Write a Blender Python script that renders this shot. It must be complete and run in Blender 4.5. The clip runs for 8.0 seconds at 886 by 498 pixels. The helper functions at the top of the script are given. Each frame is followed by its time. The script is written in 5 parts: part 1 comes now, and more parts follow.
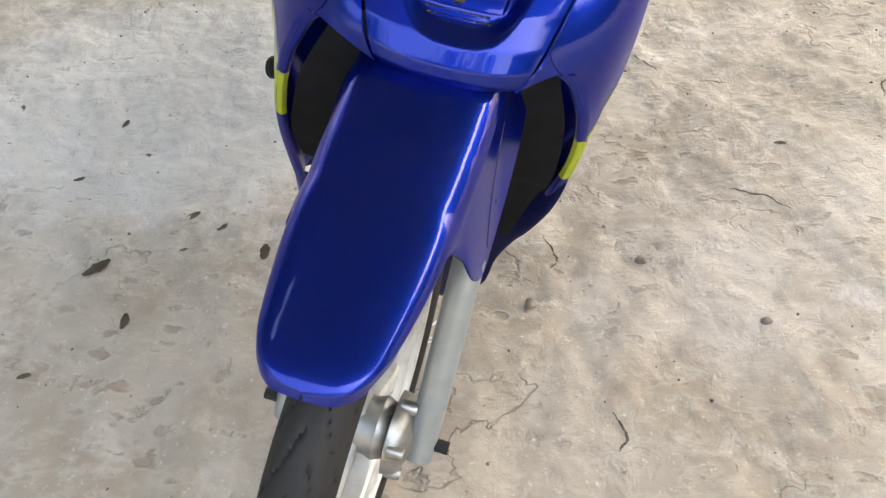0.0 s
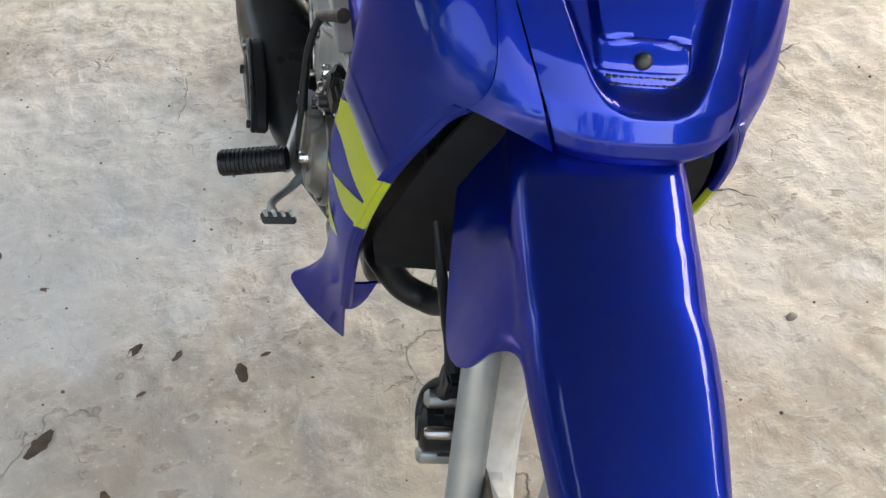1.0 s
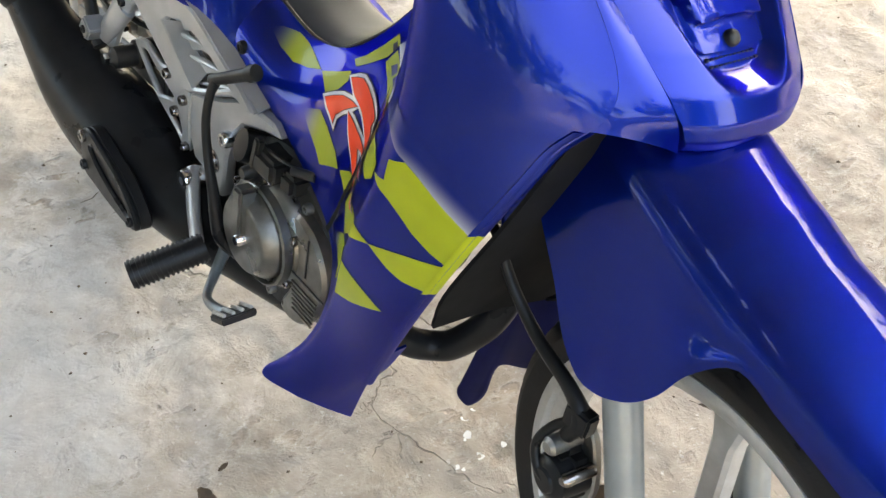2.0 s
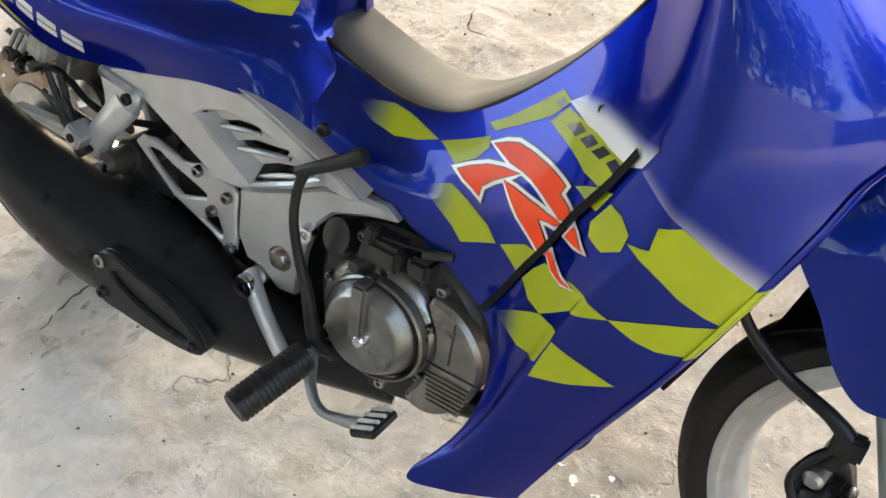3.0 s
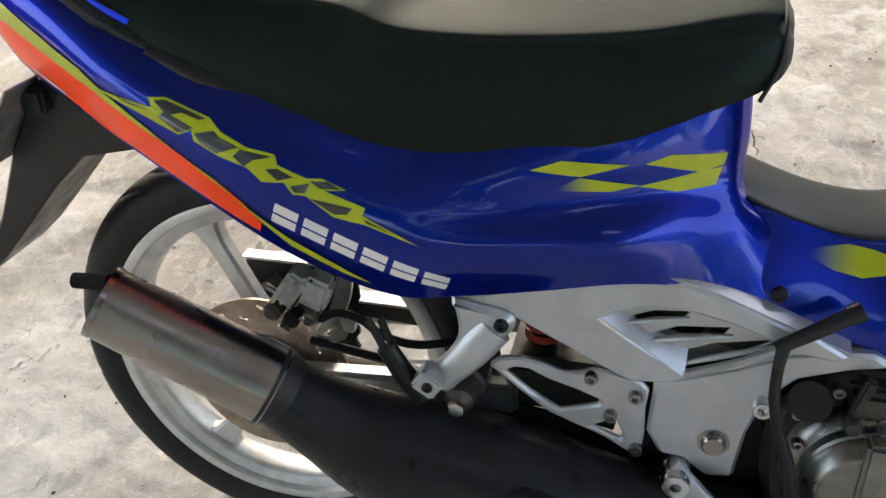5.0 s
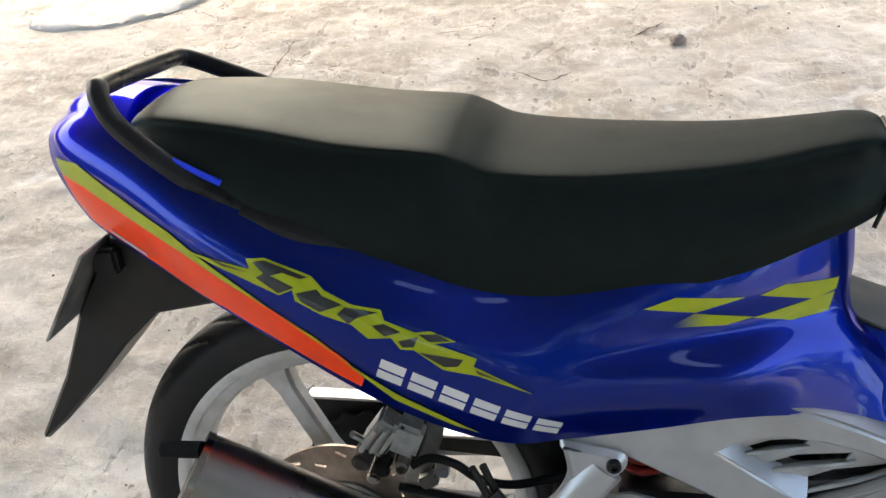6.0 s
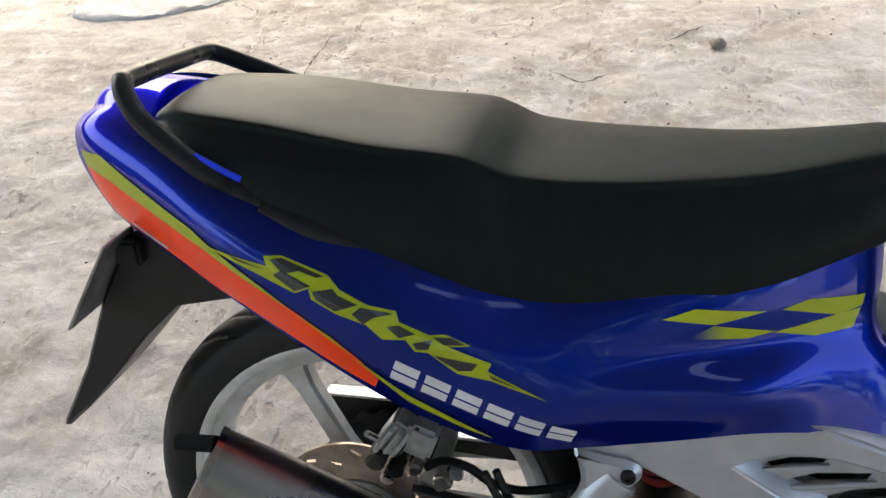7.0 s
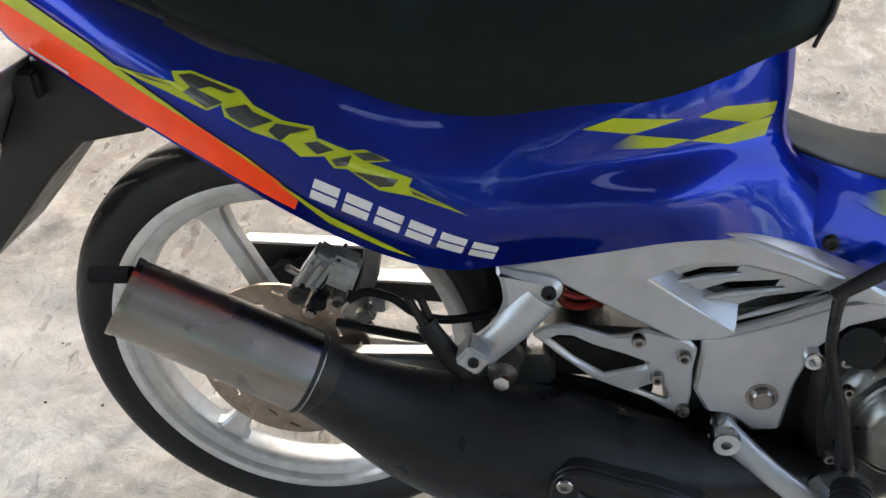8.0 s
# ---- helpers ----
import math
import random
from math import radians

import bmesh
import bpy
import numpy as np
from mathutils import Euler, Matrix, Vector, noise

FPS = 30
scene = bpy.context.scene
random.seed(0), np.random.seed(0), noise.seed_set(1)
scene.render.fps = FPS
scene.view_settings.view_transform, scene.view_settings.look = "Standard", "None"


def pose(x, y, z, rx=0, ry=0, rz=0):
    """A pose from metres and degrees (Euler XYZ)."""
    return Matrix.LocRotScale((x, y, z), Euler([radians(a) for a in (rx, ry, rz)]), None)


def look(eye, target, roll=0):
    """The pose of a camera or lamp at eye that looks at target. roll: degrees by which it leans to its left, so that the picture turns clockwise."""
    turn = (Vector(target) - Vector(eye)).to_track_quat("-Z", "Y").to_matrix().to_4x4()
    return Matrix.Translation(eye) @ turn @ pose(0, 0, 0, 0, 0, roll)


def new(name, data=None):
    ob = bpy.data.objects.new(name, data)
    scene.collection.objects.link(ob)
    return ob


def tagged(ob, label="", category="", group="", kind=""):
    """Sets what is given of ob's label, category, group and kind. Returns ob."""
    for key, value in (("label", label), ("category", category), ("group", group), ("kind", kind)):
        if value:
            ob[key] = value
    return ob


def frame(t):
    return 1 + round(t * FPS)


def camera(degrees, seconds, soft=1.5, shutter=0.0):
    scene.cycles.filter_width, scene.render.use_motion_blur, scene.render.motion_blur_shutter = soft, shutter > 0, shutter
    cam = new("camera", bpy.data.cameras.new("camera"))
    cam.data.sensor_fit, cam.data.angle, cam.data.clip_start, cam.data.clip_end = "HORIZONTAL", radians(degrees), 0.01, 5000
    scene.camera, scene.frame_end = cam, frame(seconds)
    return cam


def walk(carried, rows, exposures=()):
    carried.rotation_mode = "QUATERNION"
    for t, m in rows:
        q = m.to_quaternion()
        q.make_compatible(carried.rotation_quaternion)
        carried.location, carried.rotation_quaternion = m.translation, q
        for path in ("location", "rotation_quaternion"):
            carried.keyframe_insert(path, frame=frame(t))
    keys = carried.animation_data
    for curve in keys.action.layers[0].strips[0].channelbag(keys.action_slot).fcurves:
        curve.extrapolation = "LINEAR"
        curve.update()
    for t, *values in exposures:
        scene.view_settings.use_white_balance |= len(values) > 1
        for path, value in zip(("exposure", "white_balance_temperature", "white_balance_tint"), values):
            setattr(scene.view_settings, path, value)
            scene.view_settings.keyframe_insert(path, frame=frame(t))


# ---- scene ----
cam = camera(51.02, 8.0)
PATH = [
    (0, (1.9159, 0.3093, 1.1988), (1.2174, 0.1764, 0.4956), -5.27),
    (0.5, (1.8478, 0.1069, 1.1753), (1.1451, 0.0770, 0.4644), -7.37),
    (1, (1.7127, -0.0864, 1.1778), (1.0195, 0.0389, 0.4680), -3.31),
    (1.2, (1.6803, -0.1382, 1.1725), (1.0010, 0.0835, 0.4729), -1.81),
    (2.3, (1.3674, -0.4172, 1.1624), (0.8497, 0.0240, 0.4294), -1.71),
    (2.5, (1.2850, -0.4408, 1.1613), (0.7948, 0.0233, 0.4235), -0.73),
    (3, (1.1209, -0.5569, 1.1632), (0.7348, 0.0152, 0.4395), -0.31),
    (3.5, (0.9549, -0.6283, 1.1660), (0.5996, -0.0084, 0.4664), -2.36),
    (4, (0.7192, -0.6491, 1.1652), (0.3851, -0.0312, 0.4535), -3.68),
    (4.2, (0.6592, -0.6648, 1.1698), (0.3719, -0.0204, 0.4612), -3.85),
    (5.3, (0.4056, -0.6206, 1.2178), (0.1996, 0.0864, 0.5413), -5.72),
    (5.5, (0.3772, -0.6051, 1.2252), (0.1811, 0.1186, 0.5635), -5.47),
    (6, (0.3213, -0.6097, 1.2483), (0.1347, 0.1446, 0.6188), -7.45),
    (6.5, (0.3374, -0.5963, 1.2650), (0.1355, 0.1701, 0.6552), -7.04),
    (7, (0.3361, -0.5988, 1.2474), (0.1118, 0.1461, 0.6190), -7.46),
    (7.5, (0.3438, -0.6169, 1.2276), (0.1249, 0.0886, 0.5536), -8.42),
    (8, (0.3344, -0.6465, 1.1810), (0.2045, 0.0451, 0.4705), -4.79),
]
walk(cam, [(t, look(eye, target, roll)) for t, eye, target, roll in PATH], exposures=[(0, 3.52, 8000, 6), (1.2, 3.57, 7850, 5), (2.5, 3.80, 8200, 5), (4, 3.77, 8200, 6), (5.5, 3.36, 7400, 6), (6, 3.32, 7300, 6), (6.5, 3.03, 7250, 6), (7, 3.13, 7200, 6), (8, 3.50, 7450, 7)])
from mathutils.bvhtree import BVHTree

# ---------------------------------------------------------------- light
world = bpy.data.worlds.new("sky")
scene.world = world
world.use_nodes = True
wn = world.node_tree
wn.nodes.clear()
sky = wn.nodes.new("ShaderNodeTexSky")
sky.sky_type, sky.sun_disc = "NISHITA", False
sky.sun_elevation, sky.sun_rotation = radians(50), radians(-17)
sky.air_density, sky.dust_density = 1.0, 5.0
wbg = wn.nodes.new("ShaderNodeBackground")
wbg.inputs["Strength"].default_value = 0.15
wout = wn.nodes.new("ShaderNodeOutputWorld")
wn.links.new(sky.outputs[0], wbg.inputs["Color"])
wn.links.new(wbg.outputs[0], wout.inputs["Surface"])
sun = new("sun", bpy.data.lights.new("sun", "SUN"))
sun.data.energy, sun.data.angle, sun.data.color = 0.15, radians(25), (1.0, 0.95, 0.88)
sun.matrix_world = look((-2.0, 6.4, 8.0), (0, 0, 0))


# ---------------------------------------------------------------- materials
def mat(name, base, rough=0.5, metal=0.0, coat=0.0, spec=0.5, vary=0.0, scale=20.0, bump=0.0, bump_scale=200.0,
        rough_vary=0.0, second=None, second_scale=6.0, second_amount=0.0):
    m = bpy.data.materials.new(name)
    m.use_nodes = True
    nt = m.node_tree
    b = nt.nodes["Principled BSDF"]
    b.inputs["Base Color"].default_value = (*base, 1)
    b.inputs["Roughness"].default_value = rough
    b.inputs["Metallic"].default_value = metal
    b.inputs["Coat Weight"].default_value = coat
    b.inputs["Coat Roughness"].default_value = 0.04
    b.inputs["Specular IOR Level"].default_value = spec
    tc = nt.nodes.new("ShaderNodeTexCoord")

    def noise_tex(s, detail=6):
        n = nt.nodes.new("ShaderNodeTexNoise")
        n.inputs["Scale"].default_value, n.inputs["Detail"].default_value = s, detail
        nt.links.new(tc.outputs["Object"], n.inputs["Vector"])
        return n

    def ramp(src, lo, hi, a, c):
        r = nt.nodes.new("ShaderNodeMapRange")
        r.inputs["From Min"].default_value, r.inputs["From Max"].default_value = lo, hi
        r.inputs["To Min"].default_value, r.inputs["To Max"].default_value = a, c
        nt.links.new(src, r.inputs["Value"])
        return r.outputs[0]

    if vary:
        n = noise_tex(scale)
        hsv = nt.nodes.new("ShaderNodeHueSaturation")
        hsv.inputs["Color"].default_value = (*base, 1)
        nt.links.new(ramp(n.outputs["Fac"], 0.3, 0.7, 1 - vary, 1 + vary), hsv.inputs["Value"])
        col = hsv.outputs[0]
        if second:
            mx = nt.nodes.new("ShaderNodeMix")
            mx.data_type = "RGBA"
            mx.inputs["B"].default_value = (*second, 1)
            nt.links.new(col, mx.inputs["A"])
            nt.links.new(ramp(noise_tex(second_scale, 8).outputs["Fac"], 0.52, 0.68, 0, second_amount), mx.inputs["Factor"])
            col = mx.outputs["Result"]
        nt.links.new(col, b.inputs["Base Color"])
    if rough_vary:
        n = noise_tex(scale * 0.6)
        nt.links.new(ramp(n.outputs["Fac"], 0.3, 0.7, max(rough - rough_vary, 0.02), min(rough + rough_vary, 1)), b.inputs["Roughness"])
    if bump:
        n = noise_tex(bump_scale, 4)
        bp = nt.nodes.new("ShaderNodeBump")
        bp.inputs["Strength"].default_value, bp.inputs["Distance"].default_value = 1.0, bump
        nt.links.new(n.outputs["Fac"], bp.inputs["Height"])
        nt.links.new(bp.outputs[0], b.inputs["Normal"])
    return m


BLUE = mat("blue_paint", (0.0004, 0.0155, 0.230), 0.36, 0.9, 0.58, spec=0.0, vary=0.10, scale=2600, rough_vary=0.03)
BLUE.node_tree.nodes["Principled BSDF"].inputs["Specular Tint"].default_value = (0.05, 0.15, 1.0, 1)
# Darker copy of the blue paint, for a flap that lies in shade.
SHADED_BLUE = mat("shaded_blue_paint", (0.003, 0.0055, 0.055), 0.42, 0.4, 0.1, spec=0.2, vary=0.15, scale=40)
LIME = mat("lime_decal", (0.33, 0.38, 0.015), 0.4, 0, 0.35, spec=0.2, vary=0.06, scale=30)
ORANGE = mat("orange_decal", (0.90, 0.060, 0.012), 0.4, 0, 0.2, spec=0.15, vary=0.05, scale=30)
WHITE_D = mat("white_decal", (0.62, 0.63, 0.66), 0.35, 0.1, 0.7, vary=0.05, scale=30)
BLACK_D = mat("black_decal", (0.012, 0.012, 0.014), 0.35, 0, 0.6)
VINYL = mat("seat_vinyl", (0.0080, 0.0095, 0.0102), 0.45, spec=0.12, vary=0.15, scale=60, bump=0.0003, bump_scale=900, rough_vary=0.02)
PLASTIC = mat("black_plastic", (0.012, 0.0122, 0.013), 0.40, spec=0.26, vary=0.2, scale=50, bump=0.0003, bump_scale=600, rough_vary=0.1)
MATT = mat("matt_black_plastic", (0.011, 0.0112, 0.0118), 0.75, spec=0.06, vary=0.2, scale=40)
RUBBER = mat("tyre_rubber", (0.010, 0.010, 0.011), 0.6, spec=0.3, vary=0.3, scale=25, bump=0.0004, bump_scale=400, second=(0.024, 0.022, 0.02), second_amount=0.4)
SILVER = mat("silver_paint", (0.42, 0.43, 0.44), 0.38, 0.55, 0.3, vary=0.06, scale=40, rough_vary=0.06, second=(0.30, 0.29, 0.27), second_scale=14, second_amount=0.3)
GREYP = mat("grey_cover", (0.036, 0.041, 0.045), 0.50, 0.0, spec=0.22, vary=0.06, scale=30, rough_vary=0.08)
ALLOY = mat("cast_alloy", (0.32, 0.32, 0.31), 0.38, 0.9, vary=0.15, scale=60, bump=0.0003, bump_scale=500, rough_vary=0.1, second=(0.16, 0.14, 0.12), second_scale=18, second_amount=0.5)
CHROME = mat("chrome", (0.62, 0.62, 0.62), 0.16, 1.0, vary=0.1, scale=40, rough_vary=0.08)
STEEL = mat("brushed_steel", (0.30, 0.275, 0.26), 0.26, 1.0, vary=0.08, scale=12, rough_vary=0.03)
BLACKM = mat("black_enamel", (0.014, 0.0145, 0.0155), 0.34, 0.0, 0.04, spec=0.16, vary=0.3, scale=30, rough_vary=0.12, second=(0.010, 0.0095, 0.0095), second_scale=12, second_amount=0.5)
RUSTY = mat("worn_disc_steel", (0.28, 0.23, 0.19), 0.4, 0.9, vary=0.25, scale=50, rough_vary=0.1, second=(0.13, 0.07, 0.04), second_scale=20, second_amount=0.6)
WHEEL = mat("wheel_paint", (0.52, 0.53, 0.53), 0.40, 0.55, vary=0.12, scale=50, rough_vary=0.1, second=(0.34, 0.32, 0.29), second_scale=16, second_amount=0.4)
FORK = mat("fork_paint", (0.27, 0.30, 0.31), 0.40, 0.5, 0.2, vary=0.08, scale=40, rough_vary=0.08)
CAST = mat("bright_cast_alloy", (0.60, 0.60, 0.58), 0.38, 0.45, vary=0.15, scale=70, rough_vary=0.1, second=(0.22, 0.20, 0.18), second_scale=30, second_amount=0.5)
CAN = mat("worn_silencer_steel", (0.31, 0.29, 0.275), 0.27, 1.0, vary=0.1, scale=14, rough_vary=0.08, second=(0.055, 0.050, 0.048), second_scale=8, second_amount=0.6)
PEDAL = mat("worn_pedal_steel", (0.60, 0.60, 0.58), 0.55, 0.3, spec=0.3, vary=0.2, scale=80)
RED = mat("red_spring", (0.35, 0.03, 0.02), 0.45, vary=0.1)
BLUE_TRIM = mat("bright_blue_trim", (0.005, 0.05, 0.75), 0.35, 0.0, 0.4)
CASE = mat("tarnished_case", (0.215, 0.215, 0.205), 0.33, 0.9, vary=0.2, scale=45, bump=0.0002, bump_scale=400, rough_vary=0.1, second=(0.09, 0.075, 0.06), second_scale=16, second_amount=0.6)
GRIMY = mat("grimy_case", (0.21, 0.195, 0.175), 0.36, 0.75, vary=0.25, scale=40, bump=0.0002, bump_scale=400, rough_vary=0.1, second=(0.07, 0.058, 0.046), second_scale=14, second_amount=0.7)
DARKGREY = mat("dark_engine_paint", (0.028, 0.028, 0.028), 0.45, 0.5, vary=0.25, scale=50, rough_vary=0.1, second=(0.10, 0.085, 0.07), second_scale=15, second_amount=0.5)


# ---------------------------------------------------------------- mesh helpers
def mesh_object(name, bm, material, parent=None, label="", smooth=True, angle=40):
    bmesh.ops.recalc_face_normals(bm, faces=bm.faces)
    me = bpy.data.meshes.new(name)
    if smooth:
        lim = radians(angle)
        for f in bm.faces:
            f.smooth = True
        for e in bm.edges:
            if len(e.link_faces) == 2 and e.calc_face_angle(0) > lim:
                e.smooth = False
    bm.to_mesh(me)
    bm.free()
    for m in (material if isinstance(material, (list, tuple)) else [material]):
        me.materials.append(m)
    ob = new(name, me)
    if parent:
        ob.parent = parent
    if label:
        tagged(ob, label)
    return ob


def part(name, bm, material, parent, label="", **kw):
    return mesh_object(name, bm, material, parent, label, **kw)


def catmull(ps, n):
    """n points along a smooth curve through ps."""
    ps = [Vector(p) for p in ps]
    if len(ps) == 2:
        return [ps[0].lerp(ps[1], i / (n - 1)) for i in range(n)]
    q = [2 * ps[0] - ps[1]] + ps + [2 * ps[-1] - ps[-2]]
    out = []
    for i in range(n):
        u = i / (n - 1) * (len(ps) - 1)
        k = min(int(u), len(ps) - 2)
        t = u - k
        a, b, c, d = q[k:k + 4]
        out.append(0.5 * (2 * b + (c - a) * t + (2 * a - 5 * b + 4 * c - d) * t * t + (3 * b - 3 * c + d - a) * t ** 3))
    return out


def sheet(rows, nu=24, nv=24, thick=0.003, mirror=False, flip=False, relax=0):
    """A smooth shell through a grid of control points: rows of points, each row a curve. It gets a thickness to its back."""
    n = max(len(r) for r in rows)
    rows = [catmull(r, n if len(r) == n else n) if len(r) != n else [Vector(p) for p in r] for r in rows]
    cols = [catmull([r[j] for r in rows], nu) for j in range(n)]
    grid = [catmull([cols[j][i] for j in range(n)], nv) for i in range(nu)]
    for k in range(relax):
        prev = grid
        grid = [[p if i in (0, nu - 1) or j in (0, nv - 1) else p * 0.4 + (prev[i - 1][j] + prev[i + 1][j] + prev[i][j - 1] + prev[i][j + 1]) * 0.15 for j, p in enumerate(r)] for i, r in enumerate(prev)]
    if mirror:
        grid = [[Vector((p.x, -p.y, p.z)) for p in r] for r in grid]
    if flip != mirror:
        grid = [list(reversed(r)) for r in grid]
    bm = bmesh.new()
    def normal(i, j):
        a = grid[min(i + 1, nu - 1)][j] - grid[max(i - 1, 0)][j]
        b = grid[i][min(j + 1, nv - 1)] - grid[i][max(j - 1, 0)]
        v = a.cross(b)
        return v.normalized() if v.length > 1e-12 else Vector((0, 0, 0))
    front = [[bm.verts.new(grid[i][j]) for j in range(nv)] for i in range(nu)]
    back = [[bm.verts.new(grid[i][j] - normal(i, j) * thick) for j in range(nv)] for i in range(nu)]
    def quad(a, b, c, d):
        try:
            bm.faces.new((a, b, c, d))
        except ValueError:
            pass
    for i in range(nu - 1):
        for j in range(nv - 1):
            quad(front[i][j], front[i + 1][j], front[i + 1][j + 1], front[i][j + 1])
            quad(back[i][j], back[i][j + 1], back[i + 1][j + 1], back[i + 1][j])
    for i in range(nu - 1):
        for j in (0, nv - 1):
            quad(front[i][j], front[i + 1][j], back[i + 1][j], back[i][j])
    for j in range(nv - 1):
        for i in (0, nu - 1):
            quad(front[i][j], front[i][j + 1], back[i][j + 1], back[i][j])
    return bm


def tube(points, radius, seg=16, n=None, bm=None, cap=True, squash=1.0):
    """A round bar or pipe swept along a smooth curve; radius: one number, or one for each point."""
    bm = bm or bmesh.new()
    n = n or max(2, 8 * (len(points) - 1))
    if len(points) == 2 and not isinstance(radius, (list, tuple)):
        n = 2
    path = catmull(points, n)
    rad = radius if isinstance(radius, (list, tuple)) else [radius] * len(points)
    rs = [v.x for v in catmull([(r, 0, 0) for r in rad], n)]
    t0 = (path[1] - path[0]).normalized()
    up = Vector((0, 1, 0)) if abs(t0.y) < 0.9 else Vector((1, 0, 0))
    side = t0.cross(up).normalized()
    rings = []
    for i, p in enumerate(path):
        t = (path[min(i + 1, n - 1)] - path[max(i - 1, 0)]).normalized()
        side = (side - t * side.dot(t)).normalized()
        b = t.cross(side)
        rings.append([bm.verts.new(p + (side * math.cos(a) + b * (math.sin(a) * squash)) * rs[i]) for a in (math.tau * k / seg for k in range(seg))])
    for a, b in zip(rings, rings[1:]):
        for k in range(seg):
            bm.faces.new((a[k], a[(k + 1) % seg], b[(k + 1) % seg], b[k]))
    if cap:
        bm.faces.new(rings[0])
        bm.faces.new(rings[-1])
    return bm


def lathe(profile, centre=(0, 0, 0), seg=48, axis="y", bm=None, closed=False, arc=math.tau):
    """A turned part: profile of (radius, along the axis)."""
    bm = bm or bmesh.new()
    c = Vector(centre)
    full = abs(arc - math.tau) < 1e-6
    rings = []
    for k in range(seg if full else seg + 1):
        a = arc * k / seg
        ring = []
        for r, h in profile:
            if axis == "y":
                ring.append(bm.verts.new(c + Vector((r * math.cos(a), h, r * math.sin(a)))))
            elif axis == "x":
                ring.append(bm.verts.new(c + Vector((h, r * math.cos(a), r * math.sin(a)))))
            else:
                ring.append(bm.verts.new(c + Vector((r * math.cos(a), r * math.sin(a), h))))
        rings.append(ring)
    m = len(profile)
    for i in range(len(rings) if full else len(rings) - 1):
        a, b = rings[i], rings[(i + 1) % len(rings)]
        for j in range(m if closed else m - 1):
            try:
                bm.faces.new((a[j], a[(j + 1) % m], b[(j + 1) % m], b[j]))
            except ValueError:
                pass
    bmesh.ops.remove_doubles(bm, verts=bm.verts, dist=1e-6)
    return bm


def smooth_poly(pts, n=5):
    """A closed outline, rounded through its points."""
    k = len(pts)
    out = []
    for i in range(k):
        a, b, c, d = (Vector(pts[(i + j) % k]) for j in (-1, 0, 1, 2))
        for s in range(n):
            t = s / n
            out.append(0.5 * (2 * b + (c - a) * t + (2 * a - 5 * b + 4 * c - d) * t * t + (3 * b - 3 * c + d - a) * t ** 3))
    return out


def plate(outline, y0, y1, holes=(), bevel=0.0015, slope=0.0, bm=None):
    """A flat plate in the x-z plane between y0 and y1, with holes through it; outline: (x, z) points."""
    keep = bm
    bm = bmesh.new()
    for loop in (outline, *holes):
        vs = [bm.verts.new((p[0], y0, p[1])) for p in loop]
        for a, b in zip(vs, vs[1:] + vs[:1]):
            bm.edges.new((a, b))
    bmesh.ops.triangle_fill(bm, use_beauty=True, use_dissolve=False, edges=bm.edges[:])
    bmesh.ops.dissolve_limit(bm, angle_limit=0.01, verts=bm.verts[:], edges=bm.edges[:])
    ex = bmesh.ops.extrude_face_region(bm, geom=bm.faces[:])
    bmesh.ops.translate(bm, verts=[g for g in ex["geom"] if isinstance(g, bmesh.types.BMVert)], vec=(0, y1 - y0, 0))
    bmesh.ops.recalc_face_normals(bm, faces=bm.faces)
    if bevel:
        es = [e for e in bm.edges if len(e.link_faces) == 2 and e.calc_face_angle(0) > 0.9]
        bmesh.ops.bevel(bm, geom=es, offset=bevel, segments=1, affect="EDGES")
    if keep is not None:
        me = bpy.data.meshes.new("tmp")
        bm.to_mesh(me)
        bm.free()
        keep.from_mesh(me)
        bpy.data.meshes.remove(me)
        return keep
    return bm


def box(size, centre=(0, 0, 0), bevel=0.002, m=None, bm=None):
    """A box with bevelled edges, turned by m."""
    b = bmesh.new()
    bmesh.ops.create_cube(b, size=1)
    bmesh.ops.scale(b, vec=size, verts=b.verts)
    if bevel:
        bmesh.ops.bevel(b, geom=b.edges[:], offset=bevel, segments=2, affect="EDGES")
    if m is not None:
        bmesh.ops.transform(b, matrix=m, verts=b.verts)
    bmesh.ops.translate(b, vec=centre, verts=b.verts)
    if bm is not None:
        me = bpy.data.meshes.new("tmp")
        b.to_mesh(me)
        b.free()
        bm.from_mesh(me)
        bpy.data.meshes.remove(me)
        return bm
    return b


def moved(bm, m):
    bmesh.ops.transform(bm, matrix=m, verts=bm.verts)
    return bm


def bolt(x, z, y, r=0.006, material=None, parent=None, name="bolt", h=0.006, label=""):
    """A hexagon-socket bolt head that looks to the right side."""
    prof = [(0.0, y - h * 0.5), (r * 0.45, y - h * 0.5), (r * 0.5, y - h), (r * 0.85, y - h), (r, y - h * 0.75), (r, y + 0.001)]
    return part(name, lathe(prof, (x, 0, z), 14), material or CHROME, parent, label)


# ---------------------------------------------------------------- ground
def ground_height(x, y):
    """Trowelled concrete that has flaked: broad swells, and scales of skin with ragged edges."""
    h = 0.006 * noise.noise(Vector((x * 1.3, y * 1.3, 0.3))) + 0.003 * noise.noise(Vector((x * 4.1, y * 4.1, 4.3)))
    f = noise.fractal(Vector((x * 7.0, y * 9.0, 2.2)), 0.9, 2.1, 5) * 2.6
    k = math.floor(f)
    u = f - k
    h += 0.0031 * (k + min(1.0, max(0.0, (u - 0.40) / 0.15)))
    h += 0.0016 * noise.noise(Vector((x * 26, y * 26, 8.3))) + 0.0008 * noise.noise(Vector((x * 70, y * 70, 1.3)))
    return h - 0.004


